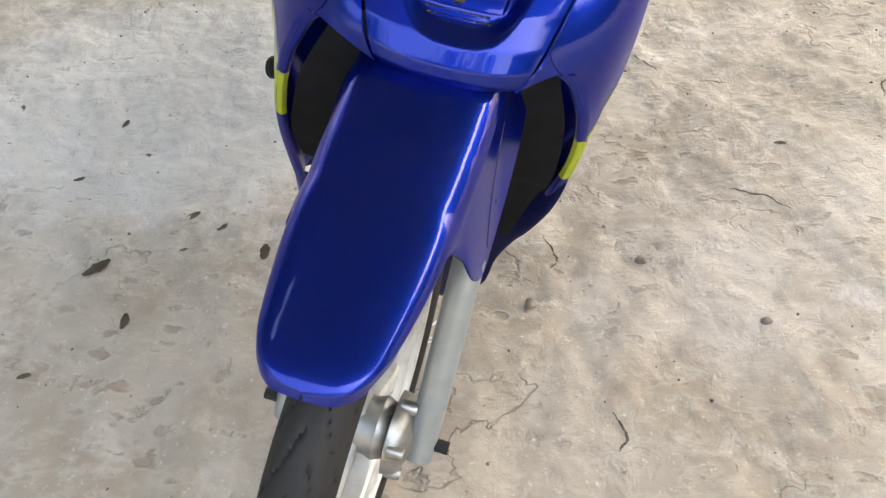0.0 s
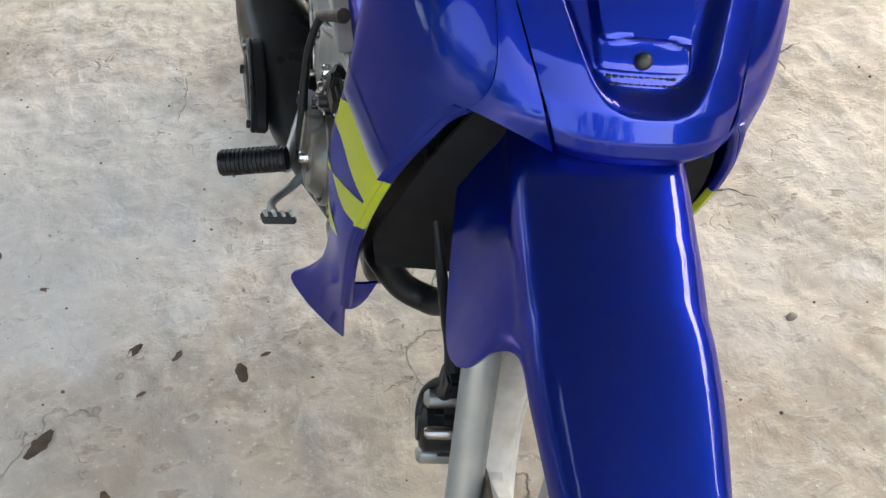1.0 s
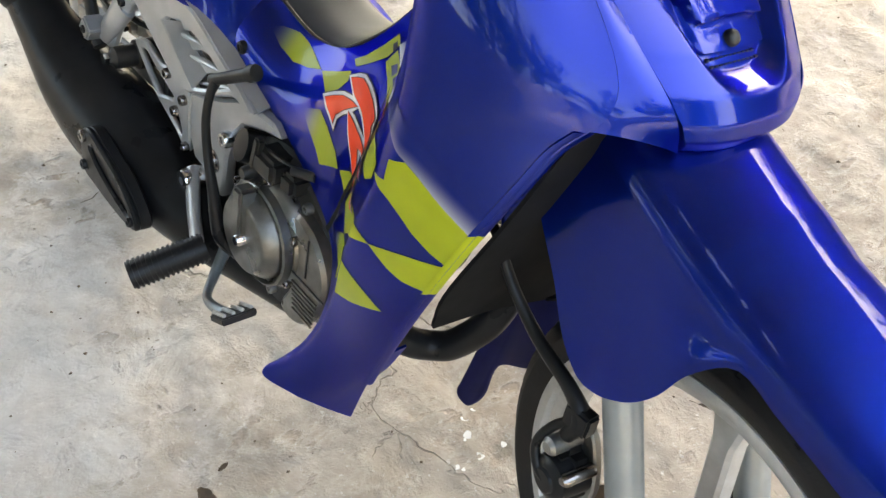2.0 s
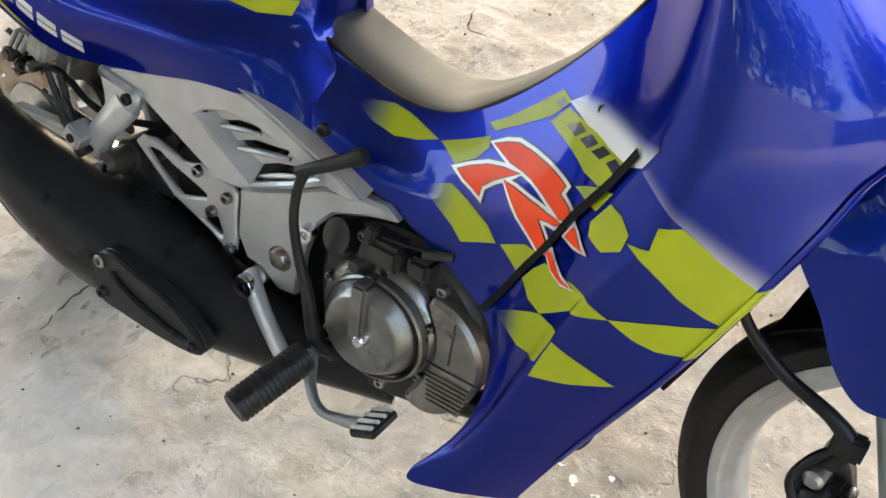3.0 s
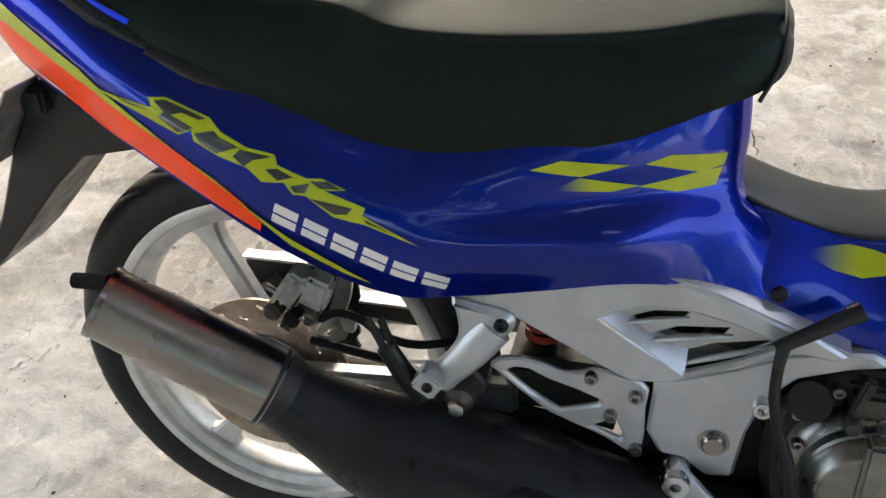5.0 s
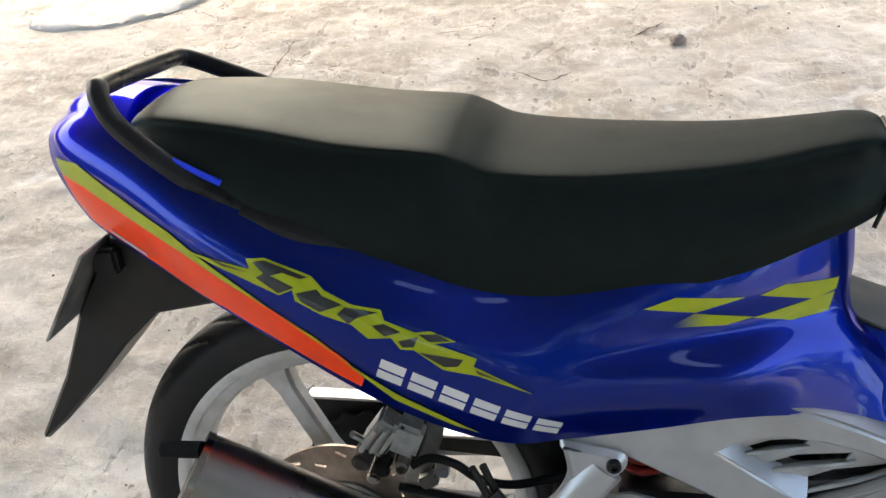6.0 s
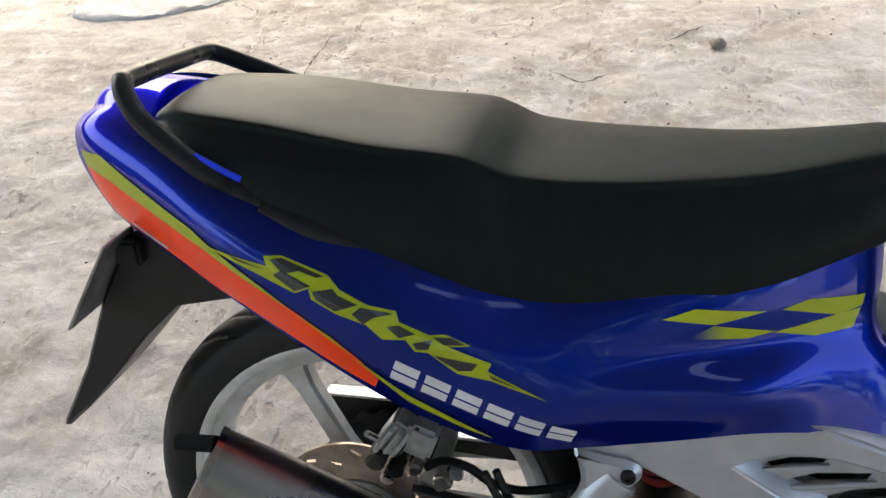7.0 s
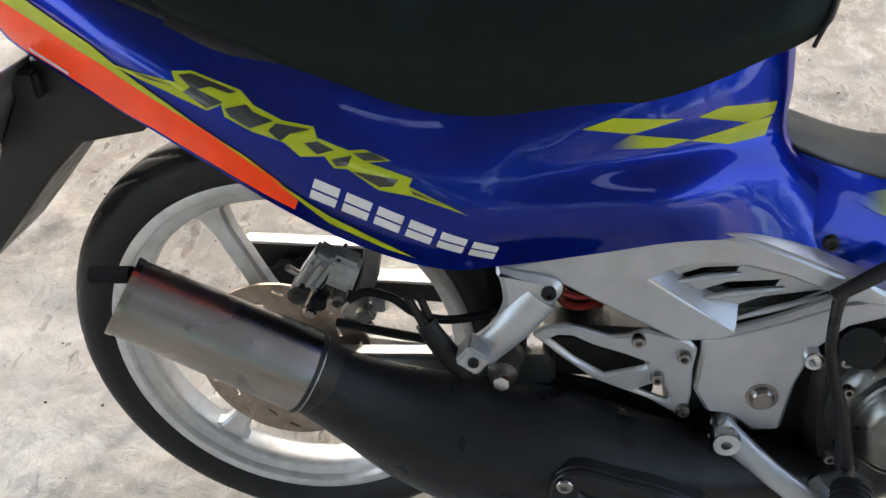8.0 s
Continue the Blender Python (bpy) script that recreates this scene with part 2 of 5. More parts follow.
def make_ground():
    fine_x = [-1.5 + i * 0.0105 for i in range(300)]
    fine_y = [-1.35 + i * 0.0105 for i in range(400)]
    far = [0.06, 0.15, 0.3, 0.6, 1.2, 2.5, 5, 10, 20, 45, 90, 200, 600]
    ax = [fine_x[0] - v for v in reversed(far)] + fine_x + [fine_x[-1] + v for v in far]
    ay = [fine_y[0] - v for v in reversed(far)] + fine_y + [fine_y[-1] + v for v in far]
    verts = [(x, y, ground_height(x, y)) for y in ay for x in ax]
    n = len(ax)
    faces = [(j * n + i, j * n + i + 1, (j + 1) * n + i + 1, (j + 1) * n + i) for j in range(len(ay) - 1) for i in range(n - 1)]
    me = bpy.data.meshes.new("ground")
    me.from_pydata(verts, [], faces)
    for p in me.polygons:
        p.use_smooth = True
    m = bpy.data.materials.new("worn_concrete")
    m.use_nodes = True
    nt = m.node_tree
    b = nt.nodes["Principled BSDF"]
    b.inputs["Roughness"].default_value = 0.85
    b.inputs["Specular IOR Level"].default_value = 0.3
    tc = nt.nodes.new("ShaderNodeTexCoord")

    def tex(s, d=8, r=0.6, shift=0.0, warp=0.0):
        t = nt.nodes.new("ShaderNodeTexNoise")
        t.inputs["Scale"].default_value, t.inputs["Detail"].default_value, t.inputs["Roughness"].default_value = s, d, r
        t.inputs["Distortion"].default_value = warp
        mp = nt.nodes.new("ShaderNodeMapping")
        mp.inputs["Location"].default_value = (shift, shift * 0.7, shift * 0.3)
        nt.links.new(tc.outputs["Object"], mp.inputs["Vector"])
        nt.links.new(mp.outputs[0], t.inputs["Vector"])
        return t.outputs["Fac"]

    def mix(a, bcol, fac):
        x = nt.nodes.new("ShaderNodeMix")
        x.data_type = "RGBA"
        if isinstance(a, tuple):
            x.inputs["A"].default_value = (*a, 1)
        else:
            nt.links.new(a, x.inputs["A"])
        x.inputs["B"].default_value = (*bcol, 1)
        nt.links.new(fac, x.inputs["Factor"])
        return x.outputs["Result"]

    def band(src, lo, hi, top):
        r = nt.nodes.new("ShaderNodeMapRange")
        r.inputs["From Min"].default_value, r.inputs["From Max"].default_value, r.inputs["To Max"].default_value = lo, hi, top
        nt.links.new(src, r.inputs["Value"])
        return r.outputs[0]

    def calc(op, a, c):
        x = nt.nodes.new("ShaderNodeMath")
        x.operation = op
        for k, v in enumerate((a, c)):
            if isinstance(v, (int, float)):
                x.inputs[k].default_value = v
            else:
                nt.links.new(v, x.inputs[k])
        return x.outputs[0]

    def spot(centre, inner, outer, top, rough=0.9):
        """A change of tone with a ragged rim round a place on the floor."""
        d = nt.nodes.new("ShaderNodeVectorMath")
        d.operation = "DISTANCE"
        d.inputs[1].default_value = (*centre, 0)
        nt.links.new(tc.outputs["Object"], d.inputs[0])
        e = calc("ADD", d.outputs["Value"], calc("MULTIPLY", calc("SUBTRACT", tex(5.5, 9, 0.7, centre[0]), 0.5), rough))
        return calc("SUBTRACT", top, band(e, inner, outer, top))

    col = mix((0.37, 0.325, 0.27), (0.50, 0.455, 0.395), band(tex(2.6, 6), 0.40, 0.60, 1))
    col = mix(col, (0.28, 0.225, 0.17), band(tex(5.0, 10, 0.68, 3.1, 0.4), 0.50, 0.66, 0.62))
    col = mix(col, (0.62, 0.59, 0.545), band(tex(8.0, 10, 0.70, 7.7, 0.5), 0.54, 0.66, 0.75))
    def long_tex(sx, sy, d, r, shift, turn):
        t = nt.nodes.new("ShaderNodeTexNoise")
        t.inputs["Scale"].default_value, t.inputs["Detail"].default_value, t.inputs["Roughness"].default_value = 1.0, d, r
        mp = nt.nodes.new("ShaderNodeMapping")
        mp.inputs["Location"].default_value = (shift, shift, 0)
        mp.inputs["Rotation"].default_value = (0, 0, turn)
        mp.inputs["Scale"].default_value = (sx, sy, 10)
        nt.links.new(tc.outputs["Object"], mp.inputs["Vector"])
        nt.links.new(mp.outputs[0], t.inputs["Vector"])
        return t.outputs["Fac"]

    scab = long_tex(26, 13, 5, 0.55, 2.0, 0.25)
    scab2 = long_tex(13, 24, 6, 0.6, 9.0, 0.5)
    # Pits darkened in colour, as the soft light leaves their relief unshaded.
    shaded_pit = calc("MAXIMUM", band(scab, 0.60, 0.66, 1.0), band(scab2, 0.62, 0.68, 0.8))
    shaded_pit = calc("MULTIPLY", shaded_pit, band(tex(2.4, 5, 0.6, 4.4), 0.42, 0.62, 1.0))
    col = mix(col, (0.24, 0.19, 0.15), calc("MULTIPLY", shaded_pit, 0.72))
    col = mix(col, (0.60, 0.56, 0.50), calc("MULTIPLY", calc("MULTIPLY", band(scab, 0.50, 0.58, 1.0), calc("SUBTRACT", 1.0, band(scab, 0.585, 0.60, 1.0))), 0.35))
    # Real pale patch, strengthened to make up for missing light there.
    col = mix(col, (0.64, 0.63, 0.61), spot((0.22, -0.62), 0.40, 0.56, 0.52))
    # Brown tone in front; it also darkens floor that gets too much light.
    col = mix(col, (0.31, 0.255, 0.20), spot((1.12, -0.30), 0.22, 0.62, 0.45))
    col = mix(col, (0.33, 0.27, 0.21), spot((1.15, 0.42), 0.20, 0.52, 0.38))
    # Pale colour makes up for too little light on the rear floor.
    col = mix(col, (0.62, 0.60, 0.55), spot((-0.7, -0.15), 0.15, 0.6, 0.7))
    col = mix(col, (0.17, 0.172, 0.115), spot((-0.18, 2.28), 0.10, 0.24, 0.85, 0.4))
    col = mix(col, (0.23, 0.185, 0.14), band(tex(15, 10, 0.75, 1.3), 0.60, 0.72, 0.65))
    col = mix(col, (0.12, 0.10, 0.08), band(tex(46, 5, 0.6, 5.2), 0.68, 0.74, 0.75))
    col = mix(col, (0.66, 0.64, 0.60), band(tex(90, 4, 0.6, 2.4), 0.62, 0.72, 0.5))
    def fissure(scale, shift, width, mask_scale, lo):
        """Thin ragged lines along the level curves of a warped noise, here and there."""
        d = calc("ABSOLUTE", calc("SUBTRACT", tex(scale, 5, 0.52, shift, 0.3), 0.5), 0.0)
        return calc("MULTIPLY", calc("SUBTRACT", 1.0, band(d, width * 0.3, width, 1.0)), band(tex(mask_scale, 4, 0.6, shift + 3.0), lo, lo + 0.08, 1.0))

    lines = calc("MAXIMUM", fissure(3.2, 1.7, 0.006, 2.6, 0.55), fissure(6.5, 8.1, 0.006, 4.2, 0.60))
    col = mix(col, (0.10, 0.08, 0.06), calc("MULTIPLY", lines, 0.32))
    nt.links.new(col, b.inputs["Base Color"])
    h = calc("ADD", calc("MULTIPLY", band(tex(9, 9, 0.62, 0.0, 0.3), 0.42, 0.58, 1.0), 0.35), calc("MULTIPLY", tex(45, 8, 0.6), 0.26))
    h = calc("ADD", h, calc("MULTIPLY", tex(240, 4, 0.6), 0.08))
    h = calc("SUBTRACT", calc("SUBTRACT", h, calc("MULTIPLY", shaded_pit, 0.45)), calc("MULTIPLY", lines, 0.6))
    bp = nt.nodes.new("ShaderNodeBump")
    bp.inputs["Distance"].default_value = 0.0065
    nt.links.new(h, bp.inputs["Height"])
    nt.links.new(bp.outputs[0], b.inputs["Normal"])
    me.materials.append(m)
    return tagged(new("ground", me), "rough worn beige concrete yard floor", "ground", kind="structure")


ground = make_ground()


def slab(name, lo, hi, material, label, category):
    c = [(a + b) / 2 for a, b in zip(lo, hi)]
    ob = mesh_object(name, box([b - a for a, b in zip(lo, hi)], c, 0.01), material, None, label, smooth=False)
    return tagged(ob, "", category, kind="structure")


ROOF = mat("weathered_roof", (0.11, 0.106, 0.098), 0.8, vary=0.2, scale=3)
WALL = mat("plain_wall", (0.09, 0.085, 0.076), 0.85, vary=0.15, scale=2)
# Green-grey stands in for foliage reflected in the seat top.
GREEN_WALL = mat("green_grey_wall", (0.11, 0.125, 0.085), 0.9, vary=0.2, scale=4, second=(0.06, 0.08, 0.045), second_scale=3, second_amount=0.7)
# Pale, to bounce light onto the bike's right side.
BOUNCE_WALL = mat("pale_bounce_wall", (0.22, 0.213, 0.195), 0.85, vary=0.1, scale=2)
# Unseen walls, added to limit the sky light and tone the reflections.
slab("wall_side", (-6.2, -4.75, -0.02), (7.6, -4.6, 1.45), BOUNCE_WALL, "low pale unseen wall, added to bounce light", "wall")
slab("wall_yard", (-1.2, 6.2, -0.02), (7.6, 6.35, 2.45), GREEN_WALL, "unseen green-grey wall, added to dim and tint reflections", "wall")
slab("wall_gate", (7.45, -4.6, -0.02), (7.6, 6.2, 1.3), WALL, "unseen plain wall, added to limit the sky light", "wall")
slab("wall_back", (-6.35, -4.6, -0.02), (-6.2, 6.2, 1.2), WALL, "unseen plain wall, added to limit the sky light", "wall")


def yard_roof():
    """A flat roof out of view that shuts off the sky, with one open slot in it."""
    edge = [(-4.4, -4.4), (2.7, -4.4), (2.7, 5.3), (-4.4, 5.3)]
    # Slot added to give the tail's ledge its highlights.
    slot = [(0.92, -1.10), (1.30, -1.10), (1.30, -0.80), (0.92, -0.80)]
    bm = plate(edge, 0.0, 0.08, [slot], 0.01)
    moved(bm, Matrix.Translation((0, 0, 2.99)) @ Matrix(((1, 0, 0, 0), (0, 0, 1, 0), (0, -1, 0, 0), (0, 0, 0, 1))))
    ob = mesh_object("ceiling", bm, ROOF, None, "unseen dark roof over the yard with a slot added for highlights", smooth=False)
    return tagged(ob, "", "ceiling", kind="structure")


yard_roof()
BARK = mat("tree_bark", (0.11, 0.085, 0.06), 0.9, vary=0.3, scale=14, bump=0.01, bump_scale=30)
LEAVES = mat("broad_green_leaves", (0.055, 0.10, 0.028), 0.55, vary=0.35, scale=3)


def tree(x, y, height, spread, seed):
    """An unseen tree: a tapered trunk with limbs, and a loose crown of broad leaves with gaps."""
    r = random.Random(seed)
    ob = new("tree")
    ob.matrix_world = pose(x, y, 0)
    tagged(ob, "leafy green tree out of view, breaking up sky reflections", "tree", group="trees round the yard")
    fork = height * 0.34
    bm = tube([(0, 0, -0.05), (0.06, 0.03, fork * 0.5), (0.0, 0.0, fork), (0.1, -0.05, height * 0.8)], [0.15, 0.12, 0.10, 0.03], 10)
    tips = []
    for k in range(9):
        a = k * 2.4 + r.uniform(-0.4, 0.4)
        d = spread * r.uniform(0.6, 1.0)
        z0 = fork * r.uniform(0.8, 1.5)
        tip = Vector((d * math.cos(a), d * math.sin(a), z0 + height * r.uniform(0.12, 0.42)))
        tube([(0, 0, z0), tip * 0.55 + Vector((0, 0, z0 * 0.35)), tip], [0.06, 0.035, 0.012], 6, bm=bm)
        tips += [tip, tip * 0.62 + Vector((0, 0, z0 * 0.4))]
    part("trunk", bm, BARK, ob)
    verts, faces = [], []
    for tip in tips:
        for q in range(150):
            c = tip + Vector((r.gauss(0, 0.34), r.gauss(0, 0.34), r.gauss(0, 0.26))) * spread * 0.5
            m = Matrix.Rotation(r.uniform(0, 6.28), 3, "Z") @ Matrix.Rotation(r.uniform(-1.0, 1.0), 3, "X")
            n, w = r.uniform(0.10, 0.17), r.uniform(0.035, 0.06)
            b = len(verts)
            verts += [tuple(c + m @ Vector(v)) for v in ((-n, 0, 0), (-n * 0.2, -w, 0.015), (n, 0, -0.02), (-n * 0.2, w, 0.015))]
            faces.append((b, b + 1, b + 2, b + 3))
    me = bpy.data.meshes.new("crown")
    me.from_pydata(verts, [], faces)
    me.materials.append(LEAVES)
    new("crown", me).parent = ob


# Trees out of view, placed to break up sky reflections in the paint.
for spot in ((4.8, -6.3, 5.0, 1.9, 1), (2.4, -6.6, 4.6, 1.8, 7), (7.4, -6.0, 5.4, 2.1, 8), (0.2, -6.2, 4.4, 1.7, 5), (-2.2, -6.8, 4.8, 1.9, 10), (9.6, -1.2, 5.6, 2.1, 2), (9.8, 3.4, 5.0, 2.0, 3), (9.2, 1.2, 5.0, 1.9, 9), (2.6, 8.4, 4.8, 1.9, 4), (6.4, 8.6, 5.2, 2.0, 6)):
    tree(*spot)


# ---------------------------------------------------------------- motorcycle
LEAN_LEFT = 14.75
bike = new("motorcycle")
bike.matrix_world = pose(0, 0, 0, -LEAN_LEFT, 0, 0)
tagged(bike, "blue underbone motorcycle with lime checks leaning on concrete", "motorcycle")


def wheel(name, centre, R, width, rim_r, m=None, spoke_turn=0.0):
    """A cast wheel: tyre with grooves, rim, six spokes and hub."""
    t = width / 2
    prof = [(rim_r - 0.004, -t * 0.62), (rim_r + 0.008, -t * 0.86), (rim_r + 0.022, -t * 0.98), (R - 0.022, -t * 0.93), (R - 0.010, -t * 0.70), (R - 0.002, -t * 0.34), (R, 0)]
    prof = prof + [(r, -y) for r, y in reversed(prof[:-1])]
    cross = [(v.x, v.y) for v in catmull([(r, y, 0) for r, y in prof], 49)]
    tyre = lathe(cross, (0, 0, 0), 320)
    for v in tyre.verts:
        a = math.atan2(v.co.z, v.co.x) / math.tau * 26
        q = abs(v.co.y) / t
        f = (a + q * 1.6 + (0.5 if v.co.y > 0 else 0)) % 1.0
        r = math.hypot(v.co.x, v.co.z)
        if 0.14 < q < 0.86 and f < 0.16 and r > R - 0.03:
            v.co.x, v.co.z = v.co.x * (1 - 0.0035 / r), v.co.z * (1 - 0.0035 / r)
    rim = lathe([(rim_r + 0.003, -t * 0.72), (rim_r + 0.002, -t * 0.80), (rim_r - 0.003, -t * 0.83), (rim_r - 0.0095, -t * 0.80), (rim_r - 0.011, -t * 0.74), (rim_r - 0.012, -t * 0.58), (rim_r - 0.0145, -t * 0.55), (rim_r - 0.024, -t * 0.52), (rim_r - 0.0265, -t * 0.47), (rim_r - 0.029, -0.012),
                 (rim_r - 0.029, 0.012), (rim_r - 0.0265, t * 0.47), (rim_r - 0.024, t * 0.52), (rim_r - 0.0145, t * 0.55), (rim_r - 0.012, t * 0.58), (rim_r - 0.011, t * 0.74), (rim_r - 0.0095, t * 0.80), (rim_r - 0.003, t * 0.83), (rim_r + 0.002, t * 0.80), (rim_r + 0.003, t * 0.72), (rim_r - 0.008, 0)], (0, 0, 0), 96, closed=True)
    hub = lathe([(0.0, -0.050), (0.018, -0.050), (0.020, -0.046), (0.034, -0.044), (0.040, -0.030), (0.036, -0.02), (0.036, 0.02), (0.040, 0.030), (0.034, 0.044), (0.0, 0.05)], (0, 0, 0), 36)
    mm = Matrix.Translation(centre) @ (m or Matrix())
    whl = part(name, moved(tyre, mm), RUBBER, bike, "black rubber tyre")
    part("rim", moved(rim, mm), WHEEL, whl, "silver cast alloy rim")
    part("hub", moved(hub, mm), ALLOY, whl)
    for k in range(3):
        a0 = math.tau * k / 3 + spoke_turn
        outline = [(0.026, 0.020), (0.08, 0.013), (rim_r - 0.060, 0.013), (rim_r - 0.036, 0.018), (rim_r - 0.025, 0.030)]
        pts = [(u, -w) for u, w in outline] + [(u, w) for u, w in reversed(outline)]
        part("spoke", moved(plate(pts, -0.012, 0.012, bevel=0.004), mm @ Matrix.Rotation(a0, 4, "Y")), WHEEL, whl)
    return whl


REAR = Vector((0.006, -0.004, 0.287))
wheel("rear_wheel", REAR, 0.288, 0.084, 0.229, spoke_turn=4.25)

AXLE = Vector((1.293, 0.0, 0.281))
RAKE = radians(23)
STEER_AXIS = Vector((-math.sin(RAKE), 0, math.cos(RAKE)))
HEAD = Vector((1.252, 0, 0.281))
STEER = Matrix.Translation(HEAD) @ Matrix.Rotation(radians(-9.2), 4, STEER_AXIS) @ Matrix.Translation(-HEAD)
wheel("front_wheel", STEER @ AXLE, 0.279, 0.074, 0.229, m=Matrix.Rotation(radians(-9.2), 4, STEER_AXIS), spoke_turn=0.4)

# fork legs
for s in (-1, 1):
    o = Vector((0, s * 0.083, 0))
    leg = tube([AXLE + o - STEER_AXIS * 0.022, AXLE + o + STEER_AXIS * 0.245], 0.0182, 24)
    fork = part("fork_leg", moved(leg, STEER), FORK, bike, "silver fork leg")
    part("axle_nut", moved(tube([AXLE + o * 1.1, AXLE + o * 1.40], 0.008, 6), STEER), BLACKM, fork)

# front fender with its fork skirts, one moulding
FENDER = []
for xt, crown, W, xb, zb, yb in ((1.070, 0.729, 0.080, 1.050, 0.640, 0.104), (1.098, 0.718, 0.082, 1.085, 0.598, 0.109), (1.125, 0.709, 0.083, 1.122, 0.556, 0.111), (1.155, 0.699, 0.083, 1.149, 0.514, 0.111), (1.185, 0.688, 0.083, 1.178, 0.491, 0.111), (1.210, 0.679, 0.083, 1.204, 0.494, 0.111),
                                 (1.230, 0.673, 0.0825, 1.226, 0.507, 0.110), (1.246, 0.667, 0.082, 1.243, 0.522, 0.108), (1.260, 0.662, 0.0815, 1.258, 0.544, 0.103), (1.274, 0.657, 0.081, 1.271, 0.576, 0.092), (1.300, 0.648, 0.078, 1.298, 0.602, 0.080),
                                 (1.340, 0.635, 0.075, 1.338, 0.590, 0.074), (1.378, 0.6225, 0.070, 1.377, 0.577, 0.068), (1.408, 0.6125, 0.065, 1.407, 0.567, 0.063), (1.432, 0.6045, 0.059, 1.431, 0.568, 0.057), (1.453, 0.597, 0.050, 1.454, 0.568, 0.049), (1.467, 0.591, 0.038, 1.469, 0.570, 0.037), (1.4745, 0.586, 0.024, 1.4765, 0.572, 0.024), (1.4775, 0.583, 0.0008, 1.4790, 0.573, 0.0008)):
    drop = min(0.052, (crown - zb) * 0.78) * (1.0 if xt < 1.3 else max(0.45, 1 - (xt - 1.3) * 3.6))
    half = [(xb, -yb, zb), (xb + (xt - xb) * 0.5, -(yb * 0.5 + W * 0.5) - 0.001, zb + (crown - drop - zb) * 0.55)]
    half += [(xt, -W * q, crown - drop * d) for q, d in ((1.0, 1.0), (0.965, 0.70), (0.88, 0.43), (0.74, 0.23), (0.54, 0.105), (0.28, 0.027))]
    FENDER.append(half + [(xt, 0, crown)] + [(x, -y * (0.95 if k < 2 else 1.0), z) for k, (x, y, z) in reversed(list(enumerate(half)))])
FENDER = [[(x, y - 0.004, z) for x, y, z in r] for r in FENDER]
fender = part("front_fender", moved(sheet(FENDER, 80, 90, 0.003), STEER), BLUE, bike, "long glossy blue front fender with fork skirts")
arc = []
for k in range(9):
    a = radians(46 + 4.3 * k)
    arc.append([(AXLE.x - 0.304 * math.cos(a), y, AXLE.z + 0.304 * math.sin(a) - 0.012 * abs(y) / 0.08) for y in (-0.080, -0.045, 0.0, 0.045, 0.080)])
part("inner_fender", moved(sheet(arc, 32, 14, 0.003), STEER), MATT, fender, "matt black inner fender")
skin = BVHTree.FromPolygons([v.co.copy() for v in fender.data.vertices], [tuple(p.vertices) for p in fender.data.polygons])
hits = [skin.ray_cast(Vector((x, 0.5, z)), Vector((0, -1, 0)))[0] for x, z in ((1.140, 0.650), (1.165, 0.615), (1.182, 0.580), (1.192, 0.545), (1.196, 0.520))]
part("crack_line", tube([p for p in hits if p is not None], 0.0009, 6), BLACK_D, fender)

# side panel and leg shield in one sweep from the seat seam to the front edge
BODY = []
BODY.append([(0.515, -0.060, 0.606), (0.520, -0.070, 0.590), (0.524, -0.088, 0.574), (0.527, -0.102, 0.558), (0.530, -0.112, 0.543), (0.533, -0.119, 0.527), (0.537, -0.122, 0.511)])
BODY.append([(0.560, -0.078, 0.593), (0.562, -0.085, 0.580), (0.565, -0.098, 0.567), (0.568, -0.109, 0.553), (0.571, -0.118, 0.538), (0.574, -0.124, 0.522), (0.578, -0.127, 0.506)])
BODY.append([(0.650, -0.078, 0.566), (0.657, -0.087, 0.551), (0.664, -0.096, 0.536), (0.671, -0.106, 0.520), (0.678, -0.114, 0.502), (0.685, -0.119, 0.484), (0.690, -0.122, 0.466)])
BODY.append([(0.730, -0.078, 0.583), (0.745, -0.100, 0.556), (0.760, -0.114, 0.528), (0.778, -0.123, 0.497), (0.792, -0.129, 0.467), (0.805, -0.132, 0.436), (0.815, -0.134, 0.405)])
BODY.append([(0.800, -0.078, 0.640), (0.822, -0.113, 0.585), (0.830, -0.131, 0.535), (0.834, -0.139, 0.475), (0.837, -0.141, 0.420), (0.839, -0.141, 0.370), (0.838, -0.143, 0.320)])
BODY.append([(0.862, -0.080, 0.715), (0.882, -0.128, 0.630), (0.878, -0.152, 0.550), (0.866, -0.156, 0.460), (0.855, -0.150, 0.375), (0.842, -0.152, 0.310), (0.826, -0.160, 0.250)])
BODY.append([(0.905, -0.095, 0.790), (0.928, -0.158, 0.690), (0.920, -0.185, 0.580), (0.898, -0.178, 0.465), (0.872, -0.160, 0.365), (0.838, -0.164, 0.265), (0.786, -0.190, 0.192)])
BODY.append([(0.950, -0.186, 0.880), (0.968, -0.200, 0.735), (0.980, -0.205, 0.642), (0.944, -0.203, 0.545), (0.902, -0.185, 0.445), (0.872, -0.166, 0.320), (0.828, -0.176, 0.187)])
BODY.append([(0.960, -0.188, 0.885), (1.010, -0.196, 0.745), (1.003, -0.200, 0.650), (0.968, -0.200, 0.555), (0.935, -0.188, 0.445), (0.900, -0.165, 0.325), (0.856, -0.160, 0.186)])
BODY.append([(0.968, -0.172, 0.888), (1.072, -0.164, 0.752), (1.058, -0.178, 0.668), (1.025, -0.189, 0.575), (0.982, -0.187, 0.460), (0.926, -0.162, 0.320), (0.878, -0.146, 0.186)])
